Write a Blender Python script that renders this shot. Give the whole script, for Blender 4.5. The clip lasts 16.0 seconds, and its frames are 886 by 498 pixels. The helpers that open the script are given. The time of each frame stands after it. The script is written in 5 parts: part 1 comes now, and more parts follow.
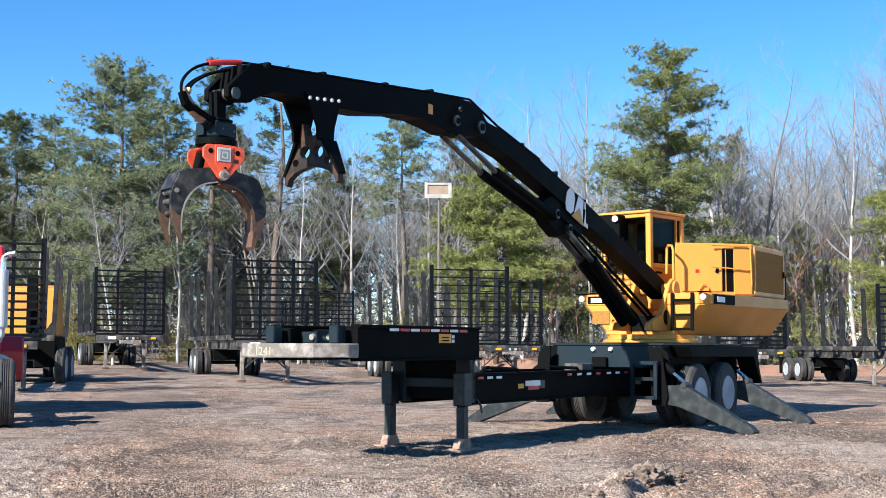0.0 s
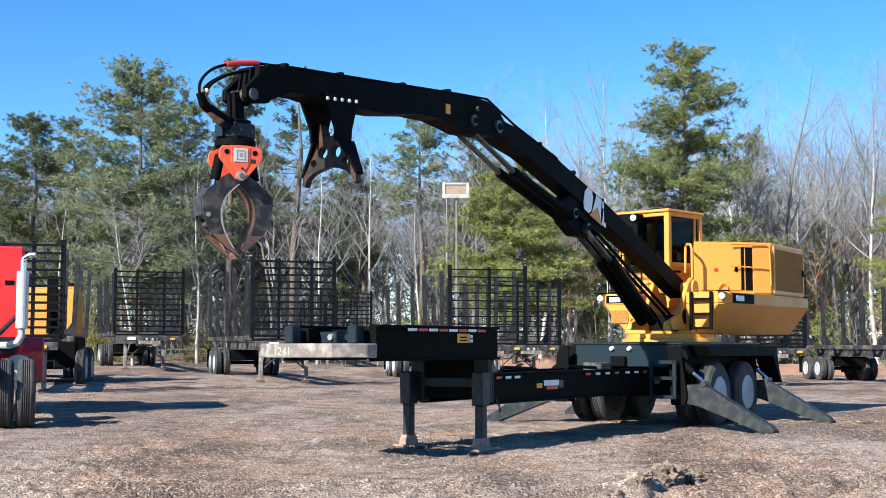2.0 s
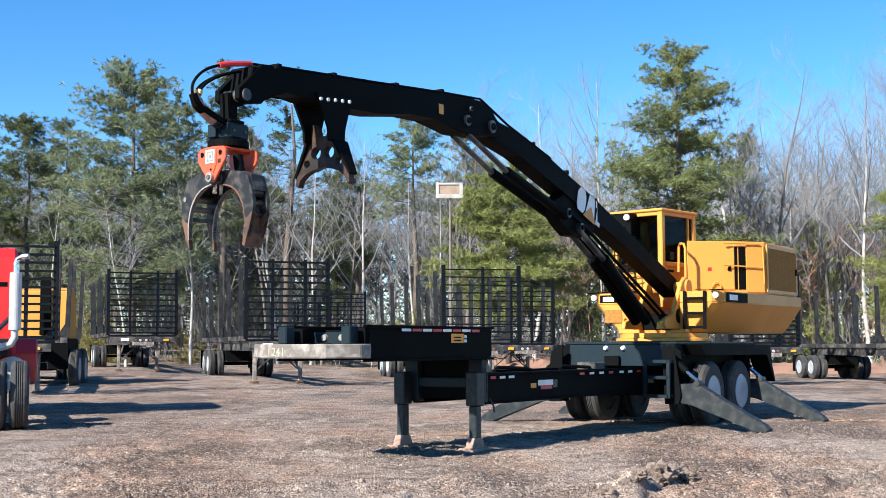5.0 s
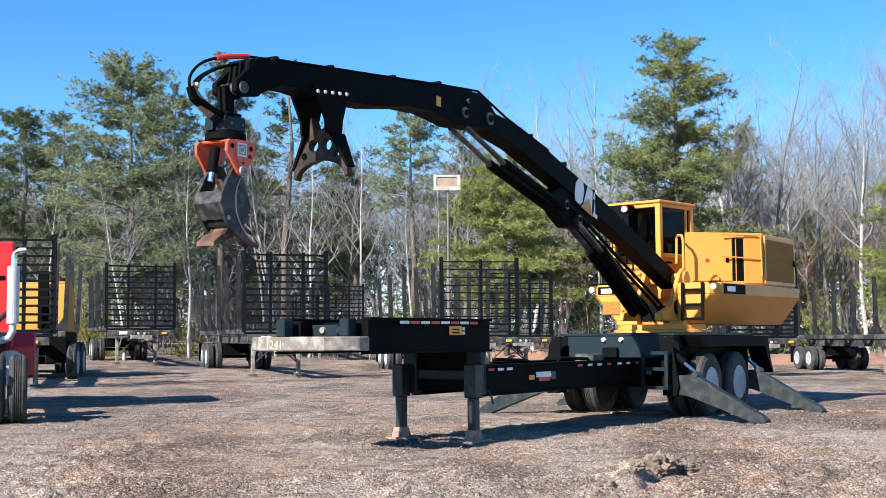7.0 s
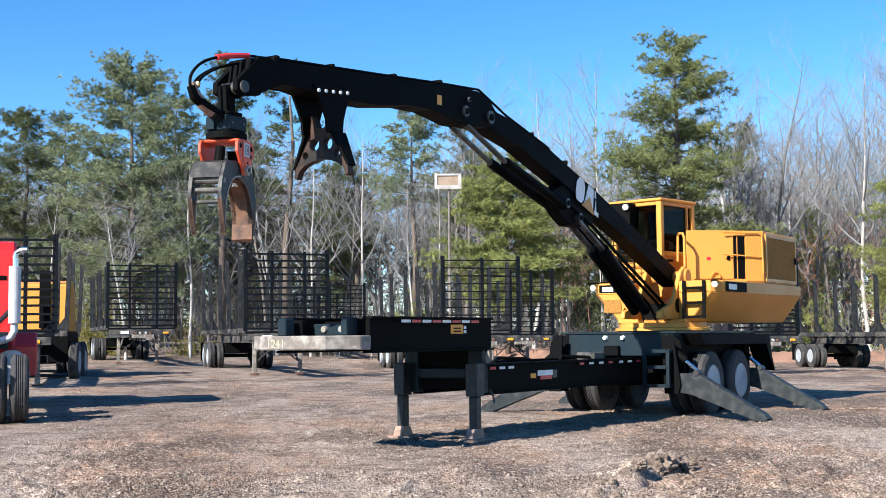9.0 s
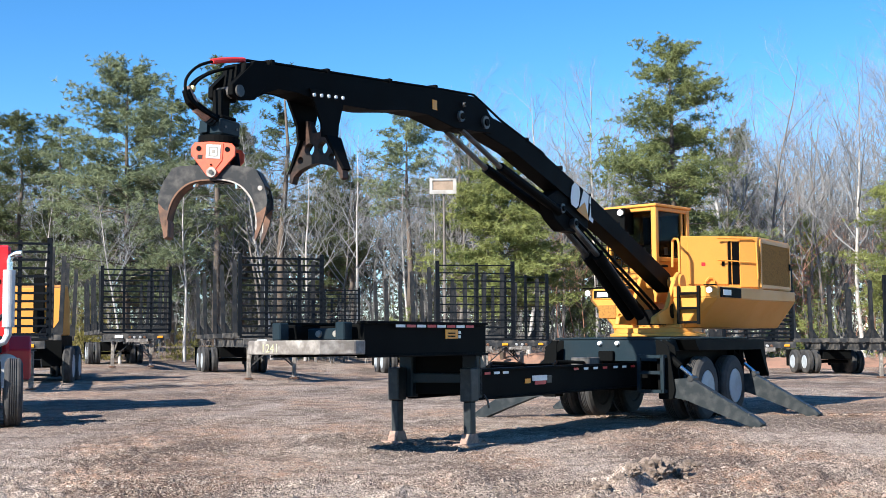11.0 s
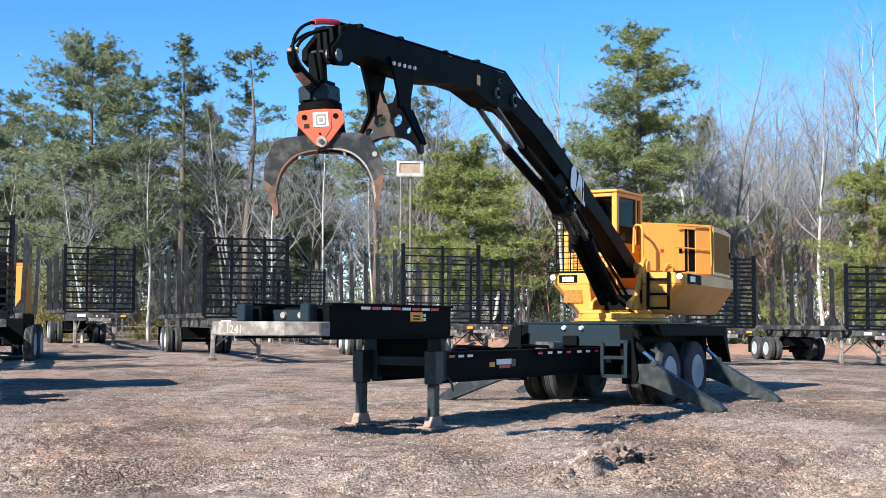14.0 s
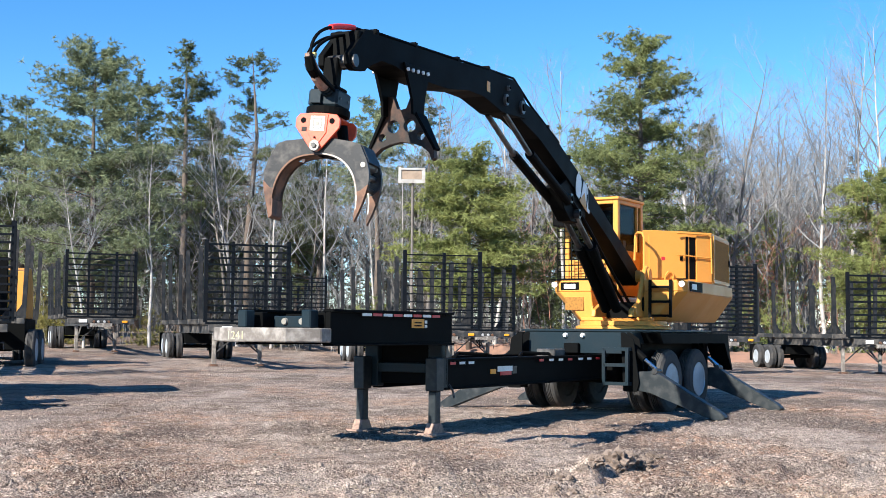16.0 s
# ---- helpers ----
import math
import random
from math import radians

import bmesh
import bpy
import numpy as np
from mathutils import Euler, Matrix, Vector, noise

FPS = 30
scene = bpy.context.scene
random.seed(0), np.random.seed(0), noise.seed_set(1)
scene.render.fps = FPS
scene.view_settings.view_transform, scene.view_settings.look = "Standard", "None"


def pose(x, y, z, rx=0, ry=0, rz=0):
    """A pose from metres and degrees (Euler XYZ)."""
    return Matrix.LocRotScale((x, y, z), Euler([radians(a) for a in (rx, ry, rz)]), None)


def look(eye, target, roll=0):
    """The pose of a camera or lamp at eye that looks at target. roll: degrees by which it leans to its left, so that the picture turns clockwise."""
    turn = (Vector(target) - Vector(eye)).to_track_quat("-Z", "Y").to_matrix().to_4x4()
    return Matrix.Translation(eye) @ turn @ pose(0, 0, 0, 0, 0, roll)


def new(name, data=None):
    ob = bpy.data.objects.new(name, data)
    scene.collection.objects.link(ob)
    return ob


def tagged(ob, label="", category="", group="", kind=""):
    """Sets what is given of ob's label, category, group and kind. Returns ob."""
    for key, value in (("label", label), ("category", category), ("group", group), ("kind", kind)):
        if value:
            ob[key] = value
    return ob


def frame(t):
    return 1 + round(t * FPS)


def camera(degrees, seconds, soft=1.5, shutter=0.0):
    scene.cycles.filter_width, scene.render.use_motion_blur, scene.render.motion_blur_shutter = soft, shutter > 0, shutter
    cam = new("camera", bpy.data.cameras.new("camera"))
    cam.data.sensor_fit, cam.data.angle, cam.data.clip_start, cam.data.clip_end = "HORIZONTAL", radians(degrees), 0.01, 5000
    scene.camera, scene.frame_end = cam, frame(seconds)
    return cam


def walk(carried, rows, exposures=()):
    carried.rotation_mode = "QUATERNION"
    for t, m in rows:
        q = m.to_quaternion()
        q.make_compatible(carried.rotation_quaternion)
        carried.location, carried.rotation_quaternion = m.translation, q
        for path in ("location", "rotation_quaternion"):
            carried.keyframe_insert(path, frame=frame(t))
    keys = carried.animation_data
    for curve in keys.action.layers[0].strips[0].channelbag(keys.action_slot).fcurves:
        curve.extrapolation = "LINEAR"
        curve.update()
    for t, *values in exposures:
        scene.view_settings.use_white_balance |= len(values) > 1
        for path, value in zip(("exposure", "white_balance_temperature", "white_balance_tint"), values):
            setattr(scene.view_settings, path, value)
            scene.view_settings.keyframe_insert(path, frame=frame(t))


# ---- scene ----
cam = camera(40.0, 16.0, soft=0.45, shutter=0.25)
EYE = (0.0, 0.0, 1.25)
# seconds, then the camera's turn in degrees (x, y, z)
PATH = [
    (0, 94.539, -0.136, -0.742), (0.5, 94.506, -0.103, -0.532), (1, 94.548, -0.058, -0.191),
    (1.5, 94.539, 0.0, 0.0), (2, 94.528, 0.008, 0.117), (2.5, 94.505, -0.049, 0.210),
    (3, 94.595, 0.067, 0.266), (3.5, 94.646, 0.191, 0.132), (4, 94.641, 0.118, -0.081),
    (6.5, 94.243, 0.341, -0.277), (7, 94.169, 0.400, -0.253), (7.5, 94.107, 0.433, -0.219),
    (8, 94.024, 0.453, -0.209), (8.5, 94.027, 0.506, -0.195), (9, 94.108, 0.554, -0.186),
    (11.5, 94.344, 0.275, -0.586), (12, 94.304, 0.059, -0.778), (12.5, 93.799, 0.025, -1.286),
    (13, 93.571, -0.145, -1.540), (13.5, 93.505, -0.338, -1.954), (14, 93.534, -0.258, -2.086),
    (14.5, 93.681, -0.340, -2.163), (15, 93.756, -0.360, -2.134), (15.5, 93.838, -0.415, -2.039),
    (16, 93.852, -0.474, -2.026)]
walk(cam, [(t, pose(*EYE, rx, ry, rz)) for t, rx, ry, rz in PATH], [(0, 1.16, 6400, 8), (16, 1.16, 6400, 8)])

# ---- sky and sun ----
SUN_AZ, SUN_EL = 230.0, 32.0   # where the sun stands, degrees from +x towards +y, and its height
world = bpy.data.worlds.new("sky")
scene.world = world
world.use_nodes = True
wn = world.node_tree.nodes
sky = wn.new("ShaderNodeTexSky")
sky.sky_type = "NISHITA"
sky.sun_disc = False
sky.sun_elevation = radians(SUN_EL)
sky.sun_rotation = radians(90.0 - SUN_AZ)
sky.air_density, sky.dust_density, sky.ozone_density = 1.0, 0.0, 2.4
sky.altitude = 2500
wn["Background"].inputs["Strength"].default_value = 0.1
deep = wn.new("ShaderNodeHueSaturation")   # the deep blue of a dry winter sky
deep.inputs["Saturation"].default_value = 1.3
world.node_tree.links.new(sky.outputs[0], deep.inputs["Color"])
world.node_tree.links.new(deep.outputs["Color"], wn["Background"].inputs["Color"])
sun = new("sun", bpy.data.lights.new("sun", "SUN"))
sun.data.energy, sun.data.angle, sun.data.color = 5.0, radians(0.55), (1.0, 0.94, 0.85)
_a, _e = radians(SUN_AZ), radians(SUN_EL)
sun.matrix_world = look((60 * math.cos(_a) * math.cos(_e), 60 * math.sin(_a) * math.cos(_e), 60 * math.sin(_e)), (0, 0, 0))


# ---- materials ----
def mat(name, base, rough=0.6, metal=0.0, second=None, amount=0.35, scale=3.0, grain=60.0, bump=0.15, per=0.0, spec=0.5, vary=0.22):
    """A surface with large blotches of a second colour, fine grain and fine relief; per: how far pieces differ in value."""
    m = bpy.data.materials.new(name)
    m.use_nodes = True
    nt = m.node_tree
    n, ln = nt.nodes, nt.links
    b = n["Principled BSDF"]
    b.inputs["Metallic"].default_value = metal
    b.inputs["Specular IOR Level"].default_value = spec
    tc = n.new("ShaderNodeTexCoord")
    big = n.new("ShaderNodeTexNoise")
    big.inputs["Scale"].default_value, big.inputs["Detail"].default_value = scale, 6.0
    fine = n.new("ShaderNodeTexNoise")
    fine.inputs["Scale"].default_value, fine.inputs["Detail"].default_value = grain, 3.0
    for t in (big, fine):
        ln.new(tc.outputs["Object"], t.inputs["Vector"])
    ramp = n.new("ShaderNodeMapRange")
    ramp.inputs["From Min"].default_value, ramp.inputs["From Max"].default_value = 0.45, 0.7
    ramp.inputs["To Max"].default_value = amount
    ln.new(big.outputs["Fac"], ramp.inputs["Value"])
    mix = n.new("ShaderNodeMix")
    mix.data_type = "RGBA"
    mix.inputs["A"].default_value = (*base, 1)
    mix.inputs["B"].default_value = (*(second or [c * 0.6 for c in base]), 1)
    ln.new(ramp.outputs["Result"], mix.inputs["Factor"])
    hsv = n.new("ShaderNodeHueSaturation")
    val = n.new("ShaderNodeMapRange")
    val.inputs["To Min"].default_value, val.inputs["To Max"].default_value = 1 - vary, 1 + vary
    ln.new(fine.outputs["Fac"], val.inputs["Value"])
    ln.new(mix.outputs["Result"], hsv.inputs["Color"])
    last = val.outputs["Result"]
    if per:
        info = n.new("ShaderNodeNewGeometry")
        pr = n.new("ShaderNodeMapRange")
        pr.inputs["To Min"].default_value, pr.inputs["To Max"].default_value = 1 - per, 1 + per
        ln.new(info.outputs["Random Per Island"], pr.inputs["Value"])
        mul = n.new("ShaderNodeMath")
        mul.operation = "MULTIPLY"
        ln.new(last, mul.inputs[0])
        ln.new(pr.outputs["Result"], mul.inputs[1])
        last = mul.outputs[0]
    ln.new(last, hsv.inputs["Value"])
    ln.new(hsv.outputs["Color"], b.inputs["Base Color"])
    rr = n.new("ShaderNodeMapRange")
    rr.inputs["To Min"].default_value, rr.inputs["To Max"].default_value = max(0.05, rough - 0.12), min(1.0, rough + 0.12)
    ln.new(big.outputs["Fac"], rr.inputs["Value"])
    ln.new(rr.outputs["Result"], b.inputs["Roughness"])
    if bump:
        bp = n.new("ShaderNodeBump")
        bp.inputs["Strength"].default_value, bp.inputs["Distance"].default_value = bump, 0.01
        ln.new(fine.outputs["Fac"], bp.inputs["Height"])
        ln.new(bp.outputs["Normal"], b.inputs["Normal"])
    return m


BLACK = mat("black_paint", (0.004, 0.0044, 0.0046), 0.62, 0.0, (0.005, 0.0046, 0.0044), 0.5, 2.5, 40, 0.08, spec=0.035)
STEEL_BLUE = mat("dark_blue_paint", (0.01, 0.02, 0.027), 0.42, 0.0, (0.02, 0.023, 0.026), 0.5, 3, 40, 0.1, spec=0.16)
WORN = mat("worn_black_steel", (0.035, 0.035, 0.035), 0.42, 0.3, (0.2, 0.178, 0.16), 0.8, 5, 30, 0.2)
SCUFF = mat("scuffed_leg_steel", (0.011, 0.016, 0.019), 0.48, 0.0, (0.055, 0.056, 0.057), 0.6, 9, 90, 0.15, spec=0.35)
TONG = mat("scuffed_tong_steel", (0.016, 0.017, 0.019), 0.5, 0.0, (0.1, 0.09, 0.082), 0.75, 9, 60, 0.12, spec=0.28)
EDGE = mat("bare_edge_steel", (0.34, 0.31, 0.28), 0.5, 0.3, (0.16, 0.12, 0.1), 0.8, 14, 60, 0.15)
DUSTY = mat("dusty_black_steel", (0.03, 0.031, 0.033), 0.6, 0.0, (0.17, 0.15, 0.13), 0.75, 4, 40, 0.2, spec=0.3)
RUST = mat("rusty_steel", (0.15, 0.075, 0.045), 0.7, 0.2, (0.04, 0.03, 0.028), 0.95, 6, 40, 0.3)
MUDDY = mat("muddy_steel", (0.34, 0.22, 0.17), 0.9, 0.0, (0.15, 0.1, 0.08), 0.9, 12, 60, 0.5)
DARKRUST = mat("dark_worn_steel", (0.02, 0.016, 0.014), 0.55, 0.2, (0.1, 0.05, 0.034), 0.75, 5, 40, 0.2, spec=0.25)
YELLOW = mat("yellow_paint", (0.62, 0.275, 0.056), 0.45, 0.0, (0.54, 0.235, 0.046), 0.4, 2.0, 25, 0.02, spec=0.22, vary=0.05)
GRILLE = mat("yellow_grille", (0.34, 0.165, 0.042), 0.85, 0.0, (0.17, 0.085, 0.03), 0.8, 30.0, 140, 0.3, spec=0.1)
RED = mat("red_paint", (0.66, 0.02, 0.022), 0.3, 0.0, (0.5, 0.015, 0.015), 0.3, 2, 30, 0.02, vary=0.04)
ORANGE = mat("orange_red_paint", (0.72, 0.09, 0.035), 0.45, 0.0, (0.4, 0.07, 0.04), 0.6, 8, 40, 0.1)
HOSE_RED = mat("red_sleeve", (0.65, 0.03, 0.03), 0.6)
CHROME = mat("chrome", (0.75, 0.75, 0.76), 0.18, 1.0, (0.5, 0.5, 0.5), 0.4, 8, 30, 0.02)
MUFFLER = mat("brushed_metal", (0.55, 0.55, 0.56), 0.5, 0.35, (0.38, 0.37, 0.36), 0.5, 4, 60, 0.05)
RUBBER = mat("tyre_rubber", (0.03, 0.03, 0.032), 0.85, 0.0, (0.09, 0.08, 0.07), 0.7, 4, 50, 0.25)
RIM = mat("white_rim", (0.38, 0.42, 0.46), 0.5, 0.0, (0.26, 0.25, 0.24), 0.5, 5, 40, 0.05)
GALV = mat("bare_worn_metal", (0.15, 0.13, 0.115), 0.75, 0.0, (0.36, 0.33, 0.3), 0.9, 9, 40, 0.3)
WHITE = mat("white_paint", (0.8, 0.8, 0.78), 0.5, 0.0, (0.6, 0.6, 0.58), 0.4, 6)
TAPE_RED = mat("red_reflector", (0.5, 0.02, 0.03), 0.35)
AMBER = mat("orange_sign", (0.8, 0.33, 0.02), 0.4)
BRASS = mat("brass_fitting", (0.5, 0.36, 0.13), 0.4, 0.7)
GREYBOX = mat("grey_trim", (0.25, 0.23, 0.2), 0.5)
DRACK = mat("dark_rack_steel", (0.004, 0.006, 0.009), 0.5, 0.0, (0.014, 0.012, 0.011), 0.4, 3, 40, 0.1, spec=0.1)
STAKE = mat("weathered_stake_steel", (0.012, 0.014, 0.017), 0.55, 0.0, (0.06, 0.054, 0.05), 0.55, 5, 30, 0.15, spec=0.25)
BARK_PALE = mat("pale_bark", (0.4, 0.37, 0.345), 0.9, 0.0, (0.24, 0.21, 0.19), 0.9, 3, 20, 0.4, per=0.3)
BARK_GREY = mat("grey_bark", (0.16, 0.14, 0.125), 0.9, 0.0, (0.09, 0.08, 0.07), 0.9, 3, 20, 0.4, per=0.3)
BARK_PINE = mat("pine_bark", (0.13, 0.1, 0.08), 0.9, 0.0, (0.06, 0.05, 0.045), 0.9, 3, 20, 0.4)
TWIG = mat("grey_twigs", (0.215, 0.215, 0.22), 0.9, 0.0, (0.115, 0.113, 0.114), 0.9, 0.3, 10, 0.0, per=0.3)
TWIG_FAR = mat("dark_brown_twigs", (0.2, 0.19, 0.183), 0.9, 0.0, (0.085, 0.079, 0.076), 0.9, 0.3, 10, 0.0, per=0.4)
TWIG_RED = mat("russet_twigs", (0.24, 0.12, 0.08), 0.9, 0.0, (0.15, 0.08, 0.06), 0.9, 0.3, 10, 0.0, per=0.3)


def foliage(name, base, second):
    m = mat(name, base, 0.65, 0.0, second, 0.9, 0.6, 6, 0.0, per=0.35, spec=0.3)
    nt = m.node_tree
    b = nt.nodes["Principled BSDF"]
    tr = nt.nodes.new("ShaderNodeBsdfTranslucent")
    ms = nt.nodes.new("ShaderNodeMixShader")
    ms.inputs["Fac"].default_value = 0.25
    nt.links.new(nt.nodes["Hue/Saturation/Value"].outputs["Color"], tr.inputs["Color"])
    nt.links.new(b.outputs[0], ms.inputs[1])
    nt.links.new(tr.outputs[0], ms.inputs[2])
    nt.links.new(ms.outputs[0], nt.nodes["Material Output"].inputs["Surface"])
    return m


NEEDLE_BLUE = foliage("blue_green_needles", (0.215, 0.245, 0.135), (0.11, 0.14, 0.08))
NEEDLE_DARK = foliage("dark_green_needles", (0.115, 0.135, 0.06), (0.055, 0.07, 0.035))
# far evergreens: the wood's deep shade is put into this darker colour
NEEDLE_DEEP_SHADE = foliage("shaded_brown_green_needles", (0.06, 0.066, 0.036), (0.05, 0.042, 0.03))
NEEDLE_MID = foliage("mid_green_needles", (0.195, 0.22, 0.085), (0.085, 0.11, 0.045))
NEEDLE_LIGHT = foliage("yellow_green_needles", (0.24, 0.26, 0.085), (0.11, 0.14, 0.045))
SHRUB = foliage("yellow_shrub_leaves", (0.2, 0.17, 0.05), (0.1, 0.11, 0.03))
LEAF_RED = foliage("russet_leaves", (0.28, 0.12, 0.08), (0.16, 0.075, 0.055))

glass = bpy.data.materials.new("tinted_glass")
glass.use_nodes = True
_g = glass.node_tree.nodes["Principled BSDF"]
_g.inputs["Base Color"].default_value = (0.25, 0.27, 0.26, 1)
_g.inputs["Transmission Weight"].default_value = 1.0
_g.inputs["Roughness"].default_value = 0.03
_g.inputs["IOR"].default_value = 1.1


# ---- mesh helpers ----
def part(name, bm, material, parent=None, label="", smooth=False):
    me = bpy.data.meshes.new(name)
    bmesh.ops.recalc_face_normals(bm, faces=bm.faces)
    bm.to_mesh(me)
    bm.free()
    me.materials.append(material)
    if smooth:
        me.polygons.foreach_set("use_smooth", [True] * len(me.polygons))
    ob = new(name, me)
    if parent is not None:
        ob.parent = parent
    if label:
        tagged(ob, label)
    return ob


def share(ob, m, parent=None):
    """Another object on the same mesh, under the same parent."""
    o = ob.copy()
    scene.collection.objects.link(o)
    o.matrix_basis = m
    if parent is not None:
        o.parent = parent
    return o


def box(bm, x0, x1, y0, y1, z0, z1, m=None):
    vs = [bm.verts.new((x, y, z)) for z in (z0, z1) for x, y in ((x0, y0), (x1, y0), (x1, y1), (x0, y1))]
    for f in ((3, 2, 1, 0), (4, 5, 6, 7), (0, 1, 5, 4), (1, 2, 6, 5), (2, 3, 7, 6), (3, 0, 4, 7)):
        bm.faces.new([vs[i] for i in f])
    if m is not None:
        for v in vs:
            v.co = m @ v.co
    return bm


def rounded(bm, w=0.012):
    bmesh.ops.bevel(bm, geom=bm.edges[:], offset=w, segments=1, affect="EDGES", clamp_overlap=True)
    return bm


def rbox(x0, x1, y0, y1, z0, z1, w=0.012):
    return rounded(box(bmesh.new(), x0, x1, y0, y1, z0, z1), w)


def prism(bm, outline, y0, y1):
    """An outline in x and z, given thickness along y."""
    a = [bm.verts.new((x, y0, z)) for x, z in outline]
    b = [bm.verts.new((x, y1, z)) for x, z in outline]
    bm.faces.new(a)
    bm.faces.new(b[::-1])
    n = len(a)
    for i in range(n):
        bm.faces.new((a[i], a[(i + 1) % n], b[(i + 1) % n], b[i]))
    return bm


def plan(bm, outline, z0, z1, inset=0.0, centre=(0, 0)):
    """An outline in x and y, given height; inset shrinks its foot towards a centre."""
    a = [bm.verts.new((x + (centre[0] - x) * inset, y + (centre[1] - y) * inset, z0)) for x, y in outline]
    b = [bm.verts.new((x, y, z1)) for x, y in outline]
    bm.faces.new(a[::-1])
    bm.faces.new(b)
    n = len(a)
    for i in range(n):
        bm.faces.new((a[i], a[(i + 1) % n], b[(i + 1) % n], b[i]))
    return bm


def loft(bm, low, high, z0, z1):
    """A solid between an outline at z0 and one with as many corners at z1."""
    a = [bm.verts.new((x, y, z0)) for x, y in low]
    b = [bm.verts.new((x, y, z1)) for x, y in high]
    bm.faces.new(a[::-1])
    bm.faces.new(b)
    n = len(a)
    for i in range(n):
        bm.faces.new((a[i], a[(i + 1) % n], b[(i + 1) % n], b[i]))
    return bm


def spline(pts, n=4):
    """A smooth line through points of two numbers, n steps from point to point."""
    out = []
    for i in range(len(pts) - 1):
        p = [pts[max(0, min(len(pts) - 1, i + k))] for k in (-1, 0, 1, 2)]
        for s in range(n):
            u = s / n
            out.append(tuple(0.5 * (2 * b + (c - a) * u + (2 * a - 5 * b + 4 * c - d) * u * u + (3 * b - a - 3 * c + d) * u ** 3) for a, b, c, d in zip(*p)))
    return out + [pts[-1]]


def tube(bm, points, radii, sides=8):
    """A round bar along points, with a radius or a list of them."""
    pts = [Vector(p) for p in points]
    if not isinstance(radii, (list, tuple)):
        radii = [radii] * len(pts)
    rings = []
    for i, p in enumerate(pts):
        d = (pts[min(i + 1, len(pts) - 1)] - pts[max(i - 1, 0)]).normalized()
        u = d.orthogonal().normalized() if i == 0 else (u - d * u.dot(d)).normalized()
        v = d.cross(u)
        rings.append([bm.verts.new(p + radii[i] * (math.cos(k * 2 * math.pi / sides) * u + math.sin(k * 2 * math.pi / sides) * v)) for k in range(sides)])
    for r, s in zip(rings, rings[1:]):
        for k in range(sides):
            bm.faces.new((r[k], r[(k + 1) % sides], s[(k + 1) % sides], s[k]))
    bm.faces.new(rings[0][::-1])
    bm.faces.new(rings[-1])
    return bm


def lathe(bm, profile, sides=24, m=None):
    """A profile of (radius, y) turned about the y axis."""
    rings = []
    for r, y in profile:
        ring = []
        for k in range(sides):
            a = 2 * math.pi * k / sides
            co = Vector((r * math.cos(a), y, r * math.sin(a)))
            ring.append(bm.verts.new(m @ co if m is not None else co))
        rings.append(ring)
    for r, s in zip(rings, rings[1:]):
        for k in range(sides):
            bm.faces.new((r[k], r[(k + 1) % sides], s[(k + 1) % sides], s[k]))
    bm.faces.new(rings[0])
    bm.faces.new(rings[-1][::-1])
    return bm


def bar(bm, a, b, w, h):
    """A square bar from a to b."""
    a, b = Vector(a), Vector(b)
    d = (b - a)
    q = d.to_track_quat("X", "Z").to_matrix().to_4x4()
    return box(bm, 0, d.length, -w / 2, w / 2, -h / 2, h / 2, Matrix.Translation(a) @ q)


def empty(name, m, label, category, group=""):
    e = new(name)
    e.empty_display_size = 0.3
    e.matrix_basis = m
    return tagged(e, label, category, group)


# ---- ground ----
def ground_z(x, y):
    far = max(0.0, min(1.0, (y - 24) / 14))
    z = -0.012 * far * max(-14.0, min(18.0, x))
    back = max(0.0, min(1.0, (y - 34) / 16))
    z += 0.16 * back * max(0.0, min(1.0, (-x - 5) / 6))
    z += 0.03 * max(0.0, min(75.0, y - 56))
    return z


# churned ruts: from x, y to x, y, width and depth
RUTS = [(1.3, 9.75, 2.6, 11.9, 0.11, 0.28), (2.3, 11.4, 3.6, 12.7, 0.08, 0.2), (3.1, 10.5, 4.6, 11.9, 0.06, 0.3), (3.6, 10.3, 5.0, 11.3, 0.06, 0.28), (2.9, 11.9, 4.3, 13.0, 0.07, 0.18), (0.4, 12.0, 1.1, 12.5, 0.06, 0.2),
        (-0.6, 9.8, 0.6, 10.5, 0.06, 0.22), (-3.2, 9.7, -2.0, 10.2, 0.06, 0.18), (2.7, 9.9, 3.9, 10.7, 0.05, 0.22), (-1.6, 10.6, -0.7, 11.0, 0.05, 0.15)]


